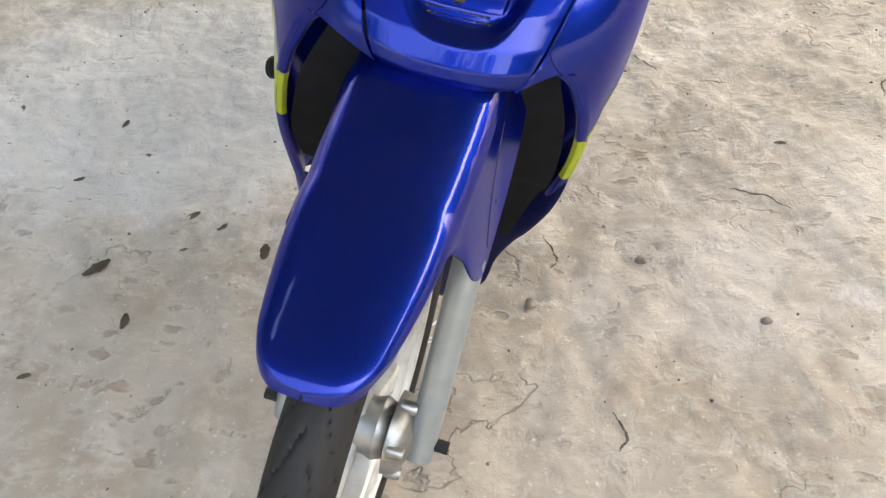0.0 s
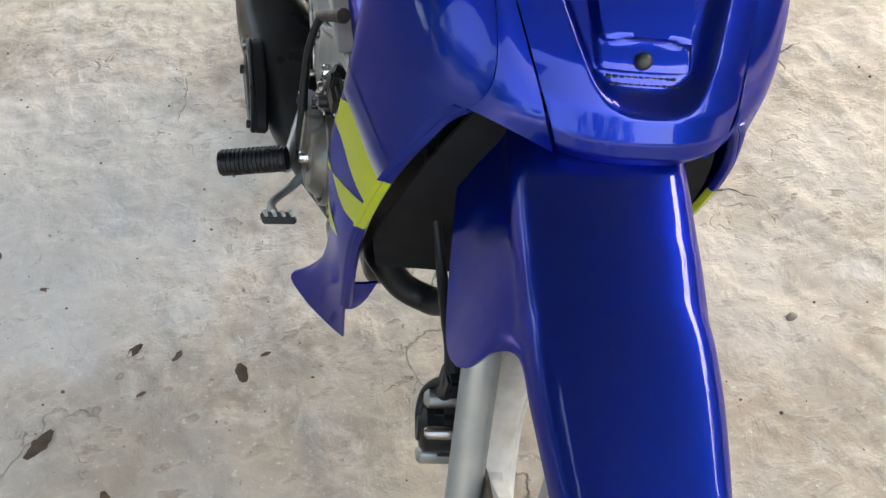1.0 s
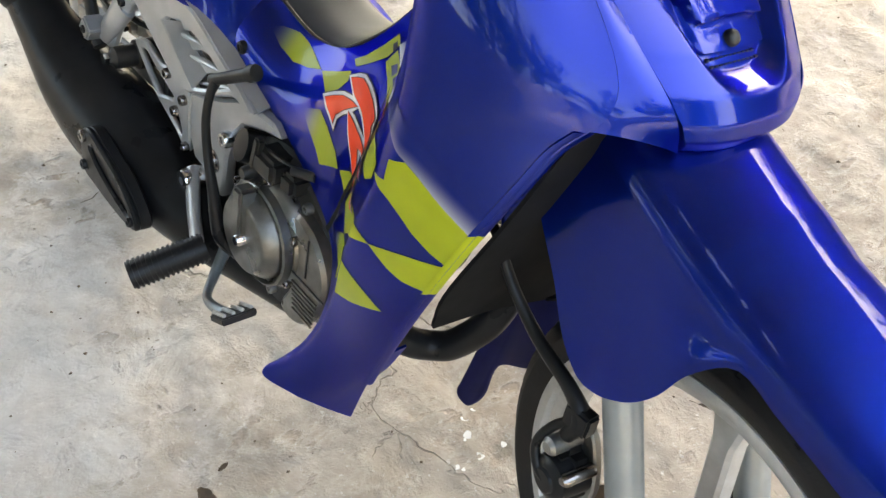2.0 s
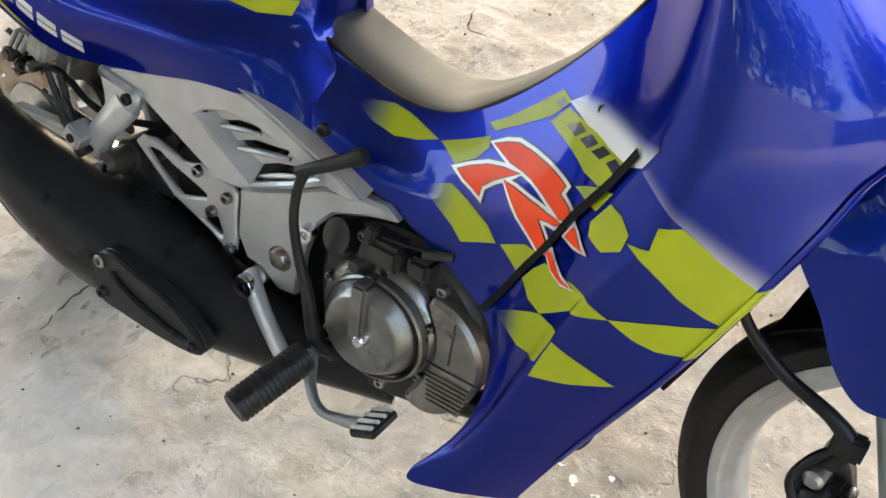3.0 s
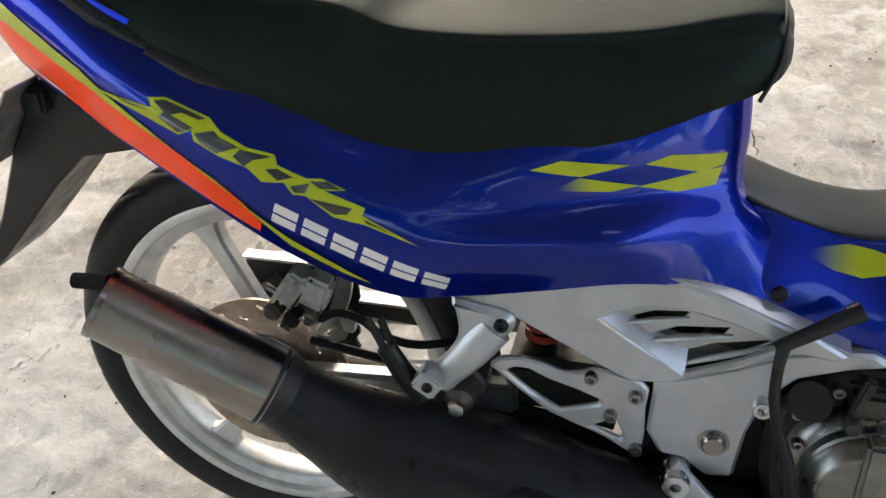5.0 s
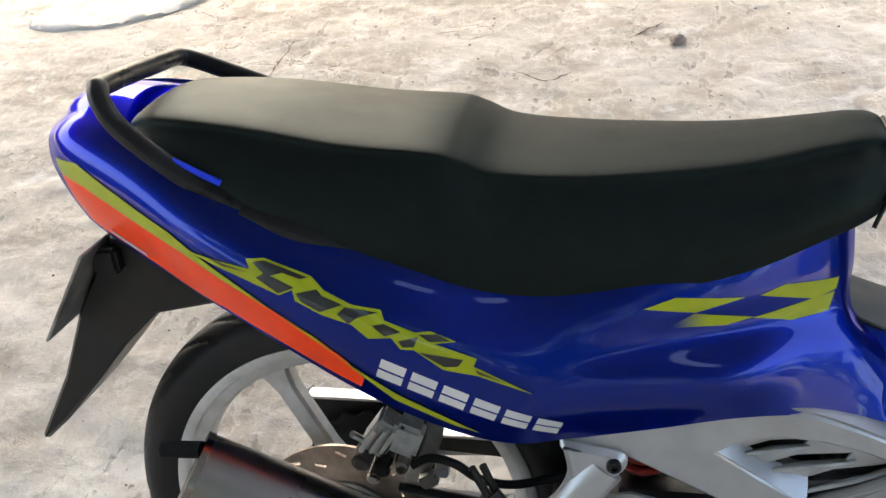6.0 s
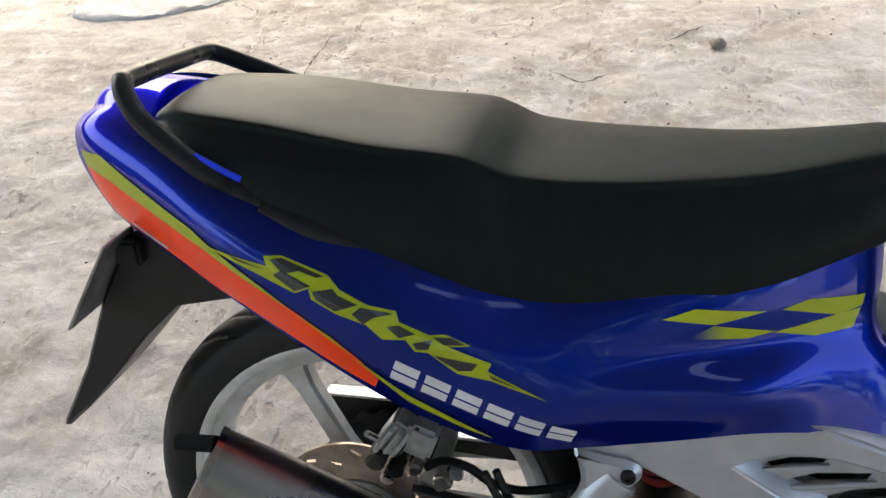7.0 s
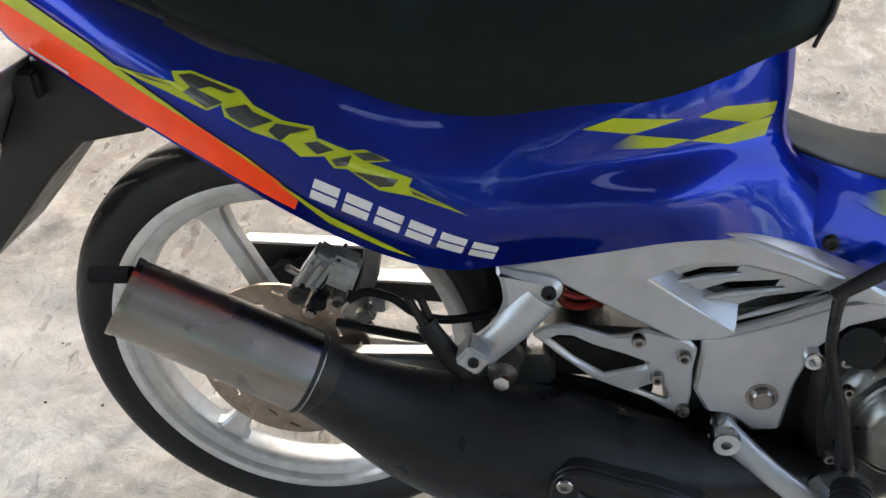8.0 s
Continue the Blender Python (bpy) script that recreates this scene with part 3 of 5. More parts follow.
BODY.append([(0.972, -0.142, 0.890), (1.110, -0.120, 0.750), (1.097, -0.150, 0.682), (1.068, -0.174, 0.600), (1.020, -0.179, 0.480), (0.946, -0.155, 0.310), (0.897, -0.133, 0.187)])
leg_right = part("leg_shield", sheet(BODY, 130, 80, 0.003, relax=26), BLUE, bike, "blue leg shield with lime, white and orange decals")
LEFT = []
for r in BODY:
    row = []
    for x, y, z in r:
        w = max(0.0, min(1.0, (0.165 + y) / 0.085))
        row.append((x, -y - 0.042 * w, z - 0.012 * w))
    LEFT.append(row)
leg_left = part("leg_shield", sheet(LEFT, 80, 56, 0.003, flip=True, relax=12), BLUE, bike)

# brow that joins the leg shield to the nose
def nose_x(z):
    k = [(0.680, 1.138), (0.685, 1.164), (0.694, 1.181), (0.706, 1.189), (0.720, 1.188), (0.740, 1.176), (0.765, 1.152), (0.80, 1.112), (0.85, 1.054), (0.92, 0.975), (0.98, 0.91)]
    for (a, xa), (b, xb) in zip(k, k[1:]):
        if z <= b:
            return xa + (xb - xa) * (z - a) / (b - a)
    return k[-1][1]


def nose_half(z):
    k = [(0.680, 0.058), (0.690, 0.066), (0.710, 0.077), (0.740, 0.090), (0.780, 0.106), (0.810, 0.117), (0.850, 0.130), (0.920, 0.140), (0.980, 0.146)]
    for (a, ha), (b, hb) in zip(k, k[1:]):
        if z <= b:
            return ha + (hb - ha) * (z - a) / (b - a)
    return k[-1][1]


NOSE = Vector((-0.018, 0.005, 0))


def nose_back(z):
    """How far the cowl's edges lie behind its middle."""
    return 0.016 + 0.010 * max(0.0, min(1.0, (z - 0.70) / 0.06))


def along(row, u):
    """The point at the place u on the smooth curve through a row."""
    n = 12 * (len(row) - 1) + 1
    return catmull(row, n)[min(n - 1, round(u * 12))]


for row in (BODY[-1], LEFT[-1]):
    rows = []
    for u, z in ((0.0, 0.900), (0.25, 0.862), (0.5, 0.822), (0.75, 0.785), (1.0, 0.752), (1.28, 0.724), (1.58, 0.694)):
        a = along(row, u)
        sd = math.copysign(1, a.y)
        b = Vector((nose_x(z) - nose_back(z) - 0.001, sd * (nose_half(z) + 0.0030), z)) + NOSE
        inner = along(BODY[-2] if row is BODY[-1] else LEFT[-2], u)
        c = a + (a - inner).normalized() * (b - a).length * 0.55
        a = a + Vector((-0.001, -0.001 * sd, 0))
        rows.append([a] + [a * (1 - t) ** 2 + c * (2 * t * (1 - t)) + b * t * t for t in (0.25, 0.5, 0.75)] + [b])
    part("brow", sheet(rows, 36, 16, 0.003, flip=row is BODY[-1], relax=4), BLUE, bike)

# nose cowl with the scoop
def ease(v, lo, width):
    t = min(1.0, max(0.0, (v - lo) / width))
    return t * t * (3 - 2 * t)


def nose_cowl():
    """A slanted convex cowl with a rounded U cut into it: grille band, ledge with the screw, and a raised panel above."""
    nz, ny = 110, 97
    bm = bmesh.new()
    grid = []
    for i in range(nz):
        z = 0.680 + (0.960 - 0.680) * (i / (nz - 1)) ** 1.35
        half = nose_half(z)
        row = []
        for j in range(ny):
            v = -1 + 2 * j / (ny - 1)
            y = v * half
            x = nose_x(z) - nose_back(z) * abs(v) ** 2.6
            w = 0.046 + (z - 0.740) * 0.52
            floor_z = 0.7375 + (abs(y) / 0.046) ** 3 * 0.012
            d = ease(w - abs(y), 0.0, 0.010) * ease(z, floor_z, 0.007)
            ledge = ease(z, 0.757, 0.002) * ease(0.0445 + (z - 0.757) * 0.1 - abs(y), 0.0, 0.004)
            panel = ease(z, 0.774 + 0.003 * math.cos(min(1.5, abs(y) * 30)), 0.006) * ease(0.042 + (z - 0.774) * 0.36 - abs(y), 0.0, 0.005)
            x -= d * (0.024 - ledge * 0.008 - panel * 0.012)
            row.append(bm.verts.new((x, y, z)))
        grid.append(row)
    for a, b in zip(grid, grid[1:]):
        for j in range(ny - 1):
            bm.faces.new((a[j], a[j + 1], b[j + 1], b[j]))
    back = bmesh.ops.extrude_edge_only(bm, edges=[e for e in bm.edges if len(e.link_faces) == 1])
    bmesh.ops.translate(bm, verts=[g for g in back["geom"] if isinstance(g, bmesh.types.BMVert)], vec=(-0.008, 0, 0.002))
    return bm


nose = part("nose_cowl", moved(nose_cowl(), Matrix.Translation(NOSE)), BLUE, bike, "blue nose cowl with a U-shaped air scoop", angle=60)
SLANT = Matrix.Rotation(radians(-42), 4, "Y")
part("screw", moved(lathe([(0, 0.0068), (0.0035, 0.0064), (0.0062, 0.0050), (0.0072, 0.003), (0.0072, -0.004)], (0, 0, 0), 20, "x"), Matrix.Translation((nose_x(0.766) - 0.018 - 0.0155, 0.001, 0.766)) @ SLANT), DARKGREY, nose, "dull dark cross-head screw")
# Black boxes stand in for the dark of the grille's openings.
for k in range(11):
    for r in range(3):
        z = 0.7435 + r * 0.0045
        part("mesh_hole", box((0.004, 0.0042, 0.0026), (nose_x(z) - 0.018 - 0.0262, -0.027 + k * 0.006 + (r % 2) * 0.003, z), 0), BLACK_D, nose)

# turned-in front edges of the leg shields
for row, inner, owner in ((BODY[-1], BODY[-2], leg_right), (LEFT[-1], LEFT[-2], leg_left)):
    skin = BVHTree.FromPolygons([v.co.copy() for v in owner.data.vertices], [tuple(p.vertices) for p in owner.data.polygons])
    for u0, u1, m in ((1.55, 3.08, BLUE), (3.08, 3.82, LIME), (3.82, 5.2, BLUE)):
        rows = []
        for k in range(5):
            a = along(row, u0 + (u1 - u0) * k / 4)
            sd = math.copysign(1, a.y)
            lap = a.lerp(along(inner, u0 + (u1 - u0) * k / 4), 0.16)
            hit = skin.ray_cast(Vector((lap.x, sd, lap.z)), Vector((0, -sd, 0)))[0] or lap
            rows.append([hit + Vector((0, 0.0004 * sd, 0)), a.lerp(hit, 0.5) + Vector((0, 0.0013 * sd, 0)), a + Vector((-0.001, 0.0013 * sd, 0)), a + Vector((0.0015, -0.002 * sd, 0)), a + Vector((0.001, -0.0045 * sd, 0)), a + Vector((-0.003, -0.007 * sd, 0.001))])
        part("front_edge", sheet(rows, 16, 8, 0.002, flip=row is BODY[-1]), m, owner)

# black inner panel behind the front wheel; it also blacks out the shaded recess
rows = [[(x, y * w, z) for y in (-1, -0.4, 0.4, 1)] for x, w, z in ((1.098, 0.112, 0.715), (1.076, 0.150, 0.610), (1.036, 0.164, 0.500), (1.018, 0.154, 0.448))]
rows.append([(1.012, -0.148, 0.430), (1.012, -0.060, 0.420), (1.014, 0.060, 0.392), (1.012, 0.138, 0.366)])
part("inner_cover", sheet(rows, 20, 14, 0.004), MATT, bike, "black plastic inner cover")
part("lower_flap", sheet([[(0.945, -0.156, 0.335), (0.951, -0.140, 0.340), (0.957, -0.124, 0.348)], [(0.924, -0.152, 0.285), (0.931, -0.138, 0.290), (0.938, -0.126, 0.302)], [(0.908, -0.142, 0.250), (0.915, -0.134, 0.258), (0.922, -0.128, 0.272)]], 10, 10, 0.003), BLUE, leg_right)
FLAP = smooth_poly([(0.893, 0.216), (0.884, 0.139), (0.881, 0.112), (0.888, 0.095), (0.899, 0.090), (0.910, 0.116), (0.913, 0.164), (0.922, 0.182), (0.949, 0.188), (0.963, 0.217), (0.967, 0.265), (0.972, 0.290), (0.985, 0.335), (1.000, 0.375), (1.018, 0.440), (1.022, 0.500), (1.000, 0.490), (0.962, 0.390), (0.930, 0.360), (0.900, 0.300)], 5)
flap = plate(FLAP, -0.0035, 0.0035, bevel=0.002)
for v in flap.verts:
    v.co.y += 0.13 + 0.83 * (v.co.x - 0.957)
part("lower_flap", flap, SHADED_BLUE, leg_left, "lobed flap of the far leg shield, coloured as shaded blue")

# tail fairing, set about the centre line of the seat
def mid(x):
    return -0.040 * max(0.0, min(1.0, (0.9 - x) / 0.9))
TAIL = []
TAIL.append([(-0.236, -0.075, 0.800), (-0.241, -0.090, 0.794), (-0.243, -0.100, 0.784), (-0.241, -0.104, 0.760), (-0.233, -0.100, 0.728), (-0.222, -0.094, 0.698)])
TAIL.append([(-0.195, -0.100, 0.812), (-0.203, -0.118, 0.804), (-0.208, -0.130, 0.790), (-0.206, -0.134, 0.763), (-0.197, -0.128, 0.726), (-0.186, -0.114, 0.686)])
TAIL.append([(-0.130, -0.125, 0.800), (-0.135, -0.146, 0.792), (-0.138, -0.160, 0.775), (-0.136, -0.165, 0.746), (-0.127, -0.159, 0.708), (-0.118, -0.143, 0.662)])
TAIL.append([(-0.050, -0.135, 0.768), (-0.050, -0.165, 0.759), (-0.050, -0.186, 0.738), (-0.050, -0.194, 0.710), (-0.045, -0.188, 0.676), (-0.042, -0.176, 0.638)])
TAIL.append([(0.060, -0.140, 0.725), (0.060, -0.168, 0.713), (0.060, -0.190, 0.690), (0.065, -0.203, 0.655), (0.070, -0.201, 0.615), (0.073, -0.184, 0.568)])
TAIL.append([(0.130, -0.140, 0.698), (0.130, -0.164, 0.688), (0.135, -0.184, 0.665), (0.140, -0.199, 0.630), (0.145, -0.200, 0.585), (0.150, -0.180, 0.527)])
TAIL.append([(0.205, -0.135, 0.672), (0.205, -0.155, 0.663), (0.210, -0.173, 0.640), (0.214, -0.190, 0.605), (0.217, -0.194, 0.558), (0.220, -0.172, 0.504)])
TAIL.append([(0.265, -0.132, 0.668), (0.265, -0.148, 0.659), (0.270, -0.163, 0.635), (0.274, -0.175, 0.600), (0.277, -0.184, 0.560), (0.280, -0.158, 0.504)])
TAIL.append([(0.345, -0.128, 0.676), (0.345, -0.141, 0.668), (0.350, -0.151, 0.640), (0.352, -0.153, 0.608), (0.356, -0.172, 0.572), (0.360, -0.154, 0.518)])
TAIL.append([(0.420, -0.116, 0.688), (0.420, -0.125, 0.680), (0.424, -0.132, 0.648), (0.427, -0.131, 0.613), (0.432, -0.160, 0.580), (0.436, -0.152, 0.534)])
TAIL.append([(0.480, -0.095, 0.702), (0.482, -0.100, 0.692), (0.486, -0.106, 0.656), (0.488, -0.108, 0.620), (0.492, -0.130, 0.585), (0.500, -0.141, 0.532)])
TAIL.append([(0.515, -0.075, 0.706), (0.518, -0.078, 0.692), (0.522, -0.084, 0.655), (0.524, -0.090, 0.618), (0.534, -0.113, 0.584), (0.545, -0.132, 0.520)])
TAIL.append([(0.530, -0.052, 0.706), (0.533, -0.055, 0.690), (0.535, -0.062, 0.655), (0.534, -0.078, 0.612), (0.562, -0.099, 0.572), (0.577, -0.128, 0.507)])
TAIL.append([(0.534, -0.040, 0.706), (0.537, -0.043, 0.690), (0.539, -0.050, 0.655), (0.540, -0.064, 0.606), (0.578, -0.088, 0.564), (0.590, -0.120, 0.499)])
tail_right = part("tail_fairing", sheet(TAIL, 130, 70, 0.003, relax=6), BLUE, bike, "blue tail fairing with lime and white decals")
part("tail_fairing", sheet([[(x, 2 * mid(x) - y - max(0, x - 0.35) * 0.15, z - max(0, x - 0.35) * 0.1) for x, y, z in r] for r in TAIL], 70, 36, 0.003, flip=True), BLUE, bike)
rows = [[(x, mid(x) - h, z), (x - 0.004, mid(x) - h * 0.5, z + 0.010), (x - 0.005, mid(x), z + 0.013), (x - 0.004, mid(x) + h * 0.5, z + 0.010), (x, mid(x) + h, z)] for x, z, h in ((-0.06, 0.775, 0.100), (-0.130, 0.799, 0.086), (-0.195, 0.811, 0.062), (-0.236, 0.800, 0.036), (-0.246, 0.775, 0.040))]
part("tail_top", sheet(rows, 24, 16, 0.003, flip=True), BLUE, bike, "blue tail top behind the seat")
rows = [[(-0.231, mid(0) - h, z), (-0.241, mid(0), z), (-0.231, mid(0) + h, z)] for z, h in ((0.795, 0.036), (0.772, 0.056), (0.750, 0.056), (0.728, 0.052))]
part("tail_light", sheet(rows, 12, 8, 0.003), mat("red_lens", (0.45, 0.01, 0.01), 0.12, coat=0.5), bike, "red tail light lens")
rows = [[(x, y, z) for y in (-0.054, -0.03, 0.0)] for x, z in ((0.531, 0.706), (0.536, 0.66), (0.532, 0.612))]
part("seat_base_front", sheet(rows, 8, 6, 0.003), BLUE, bike)

# seat
rows = []
for x, zt, zb, half, top in ((-0.153, 0.796, 0.776, 0.078, 0.056), (-0.147, 0.808, 0.768, 0.096, 0.070), (-0.120, 0.815, 0.760, 0.112, 0.080), (-0.03, 0.810, 0.735, 0.129, 0.092), (0.07, 0.795, 0.695, 0.134, 0.100), (0.150, 0.788, 0.664, 0.134, 0.102), (0.178, 0.780, 0.656, 0.133, 0.101),
                             (0.215, 0.766, 0.652, 0.130, 0.098), (0.30, 0.760, 0.650, 0.124, 0.090), (0.42, 0.762, 0.670, 0.114, 0.072), (0.50, 0.772, 0.700, 0.100, 0.056), (0.535, 0.777, 0.712, 0.086, 0.050), (0.556, 0.775, 0.722, 0.070, 0.044), (0.566, 0.762, 0.732, 0.05, 0.032)):
    m0 = mid(x)
    rows.append([(x, m0 - half, zb), (x, m0 - half - 0.002, zb + (zt - zb) * 0.30), (x, m0 - half * 0.62 - top * 0.38 - 0.003, zb + (zt - zb) * 0.66), (x, m0 - top - 0.004, zt - 0.010), (x, m0 - top + 0.003, zt - 0.0015), (x, m0 - top * 0.5, zt + 0.003), (x, m0, zt + 0.005), (x, m0 + top * 0.5, zt + 0.003),
                 (x, m0 + top - 0.006, zt - 0.003), (x, m0 + top + 0.006, zt - 0.014), (x, m0 + half * 0.62 + top * 0.38 + 0.003, zb + (zt - zb) * 0.66), (x, m0 + half + 0.002, zb + (zt - zb) * 0.30), (x, m0 + half, zb)])
# Green tint put into the sheen stands in for reflected foliage.
VINYL.node_tree.nodes["Principled BSDF"].inputs["Specular Tint"].default_value = (0.62, 1.0, 0.72, 1)
seat = part("seat", sheet(rows, 90, 80, 0.004), VINYL, bike, "black vinyl stepped seat")
part("seat_piping", tube([(0.540, mid(0.5) - 0.090, 0.708), (0.553, mid(0.5) - 0.076, 0.735), (0.556, mid(0.5) - 0.062, 0.757), (0.557, mid(0.5) - 0.045, 0.774), (0.558, mid(0.5), 0.781)], 0.0022, 8), PLASTIC, seat)

# grab rail
rail = tube([(0.050, -0.166, 0.712), (-0.003, -0.166, 0.735), (-0.040, -0.166, 0.754), (-0.077, -0.166, 0.775), (-0.124, -0.166, 0.815), (-0.140, -0.163, 0.838), (-0.148, -0.152, 0.849), (-0.153, -0.135, 0.849), (-0.164, -0.05, 0.841), (-0.172, 0.045, 0.832), (-0.170, 0.062, 0.829), (-0.158, 0.070, 0.824), (-0.115, 0.075, 0.807), (-0.06, 0.08, 0.785)], 0.0100, 16, 110)
part("grab_rail", rail, BLACKM, bike, "black tubular grab rail")
part("rail_mount", tube([(0.085, -0.164, 0.698), (0.03, -0.168, 0.718), (-0.02, -0.169, 0.738)], [0.009, 0.014, 0.011], 12), PLASTIC, bike)
part("blue_trim", tube([(-0.080, -0.166, 0.787), (-0.058, -0.167, 0.776), (-0.036, -0.168, 0.766)], 0.0032, 8), BLUE_TRIM, bike, "bright blue trim strip")

# grey centre tunnel cover
rows = []
for x, z, a, b in ((0.520, 0.612, 0.073, 0.026), (0.545, 0.600, 0.077, 0.030), (0.572, 0.588, 0.077, 0.034), (0.61, 0.575, 0.077, 0.036), (0.65, 0.567, 0.077, 0.037), (0.69, 0.568, 0.077, 0.038), (0.73, 0.584, 0.077, 0.040), (0.80, 0.641, 0.077, 0.044), (0.862, 0.716, 0.079, 0.052), (0.905, 0.790, 0.092, 0.070), (0.92, 0.85, 0.11, 0.11)):
    rows.append([(x, -a, z), (x - 0.002, -a + 0.010, z + 0.004), (x - 0.003, -a * 0.5, z + 0.009), (x - 0.003, b * 0.4, z + 0.009), (x - 0.002, b - 0.008, z + 0.004), (x, b, z - 0.004), (x + 0.004, b + 0.03, z - 0.06)])
part("tunnel_cover", sheet(rows, 48, 24, 0.003), GREYP, bike, "matt grey plastic centre cover")
part("edge_trim", tube([(x, -a - 0.001, z + 0.001) for x, z, a in ((0.545, 0.601, 0.077), (0.572, 0.589, 0.077), (0.61, 0.576, 0.077), (0.65, 0.568, 0.077), (0.69, 0.569, 0.077), (0.73, 0.585, 0.077), (0.80, 0.642, 0.077), (0.862, 0.717, 0.079), (0.905, 0.791, 0.093))], 0.0022, 8), PLASTIC, bike)
part("body_bolt", lathe([(0, -0.127), (0.004, -0.127), (0.0045, -0.129), (0.0075, -0.128), (0.0085, -0.125), (0.0085, -0.105)], (0.584, 0, 0.523), 18), PLASTIC, bike, "black plastic panel bolt")
part("body_bolt", lathe([(0, -0.118), (0.004, -0.118), (0.006, -0.120), (0.008, -0.117), (0.008, -0.09)], (0.880, 0, 0.655), 16), BLACKM, bike)

# engine
case = plate(smooth_poly([(0.600, 0.290), (0.598, 0.380), (0.640, 0.430), (0.700, 0.446), (0.760, 0.432), (0.812, 0.385), (0.828, 0.335), (0.812, 0.275), (0.770, 0.232), (0.690, 0.212), (0.625, 0.228)], 4), -0.128, 0.100, bevel=0.010)
part("crankcase", case, DARKGREY, bike, "grimy grey engine crankcase")
cover = part("clutch_cover", lathe([(0, -0.176), (0.044, -0.176), (0.047, -0.1755), (0.049, -0.174), (0.0592, -0.160), (0.060, -0.158), (0.0605, -0.150), (0.070, -0.147), (0.078, -0.138), (0.080, -0.125)], (0.692, 0, 0.332), 64), CASE, bike, "round cast alloy clutch cover")
part("cover_rib", box((0.020, 0.024, 0.074), (0.690, -0.1735, 0.366), 0.004), CASE, cover)
part("cover_ring", lathe([(0.062, -0.156), (0.064, -0.160), (0.067, -0.158), (0.0685, -0.148)], (0.696, 0, 0.332), 64), CASE, cover)
for a in (0.4, 1.5, 2.7, 3.7, 4.9, 5.7):
    bolt(0.692 + 0.074 * math.cos(a), 0.332 + 0.074 * math.sin(a), -0.142, 0.006, STEEL, cover, h=0.008)
part("clutch_arm", box((0.012, 0.012, 0.060), (0.672, -0.150, 0.428), 0.003, Matrix.Rotation(radians(12), 3, "Y").to_4x4()), DARKGREY, bike)
part("arm_pivot", lathe([(0, -0.166), (0.007, -0.166), (0.009, -0.162), (0.009, -0.13)], (0.668, 0, 0.405), 14), DARKGREY, bike)
part("cover_boss", lathe([(0, -0.188), (0.006, -0.188), (0.008, -0.185), (0.009, -0.176)], (0.697, 0, 0.332), 16), CHROME, cover)
front_case = plate(smooth_poly([(0.752, 0.395), (0.790, 0.392), (0.818, 0.365), (0.829, 0.330), (0.815, 0.278), (0.775, 0.242), (0.740, 0.250), (0.758, 0.290), (0.768, 0.345)], 4), -0.146, -0.120, bevel=0.005)
fc = part("oil_pump_cover", front_case, GRIMY, bike, "flat cast cover with a cross line")
part("cover_groove", box((0.002, 0.002, 0.055), (0.790, -0.1465, 0.355), 0), BLACK_D, fc)
part("cover_groove", box((0.075, 0.002, 0.002), (0.793, -0.1465, 0.318), 0), BLACK_D, fc)
for k in range(7):
    part("cover_ridge", box((0.055 - k * 0.002, 0.003, 0.002), (0.792, -0.147, 0.306 - k * 0.0065), 0), GRIMY, fc)
for x, z in ((0.622, 0.392), (0.628, 0.262), (0.700, 0.238), (0.762, 0.405), (0.655, 0.425)):
    bolt(x, z, -0.128, 0.007, ALLOY, bike, h=0.009)
part("cylinder", box((0.16, 0.14, 0.12), (0.80, 0, 0.46), 0.01, Matrix.Rotation(radians(-20), 3, "Y").to_4x4()), DARKGREY, bike, "dark finned engine cylinder")
for k in range(7):
    part("cylinder_fin", box((0.010, 0.19, 0.13), (0.745 + k * 0.018, -0.01, 0.445 + k * 0.0065), 0.002, Matrix.Rotation(radians(-20), 3, "Y").to_4x4()), DARKGREY, bike)
part("oil_filler", tube([(0.635, -0.118, 0.408), (0.628, -0.146, 0.418)], 0.021, 20), BLACKM, bike, "black round filler cap")
part("pump_body", box((0.050, 0.040, 0.032), (0.690, -0.135, 0.425), 0.006), DARKGREY, bike)
part("pump_body", box((0.030, 0.034, 0.028), (0.735, -0.132, 0.425), 0.006), DARKGREY, bike)
part("clutch_cable", tube([(0.662, -0.140, 0.440), (0.720, -0.140, 0.445), (0.770, -0.125, 0.450)], 0.0025, 8), BLACKM, bike)
part("cable_end", tube([(0.735, -0.140, 0.4435), (0.765, -0.128, 0.449)], 0.006, 10), DARKGREY, bike)
part("header_pipe", tube([(0.995, -0.005, 0.46), (0.975, -0.015, 0.36), (0.942, -0.030, 0.298), (0.920, -0.048, 0.284), (0.905, -0.075, 0.292), (0.890, -0.100, 0.318), (0.868, -0.104, 0.312), (0.845, -0.090, 0.258), (0.760, -0.080, 0.218), (0.660, -0.095, 0.215)], 0.0185, 20, 100), BLACKM, bike, "black exhaust header pipe")
# Dark filler added behind the engine so the bright floor doesn't show through.
part("gap_filler", plate([(0.46, 0.245), (0.47, 0.42), (0.58, 0.47), (0.74, 0.48), (0.83, 0.43), (0.66, 0.225)], -0.100, 0.060, bevel=0.003), PLASTIC, bike)

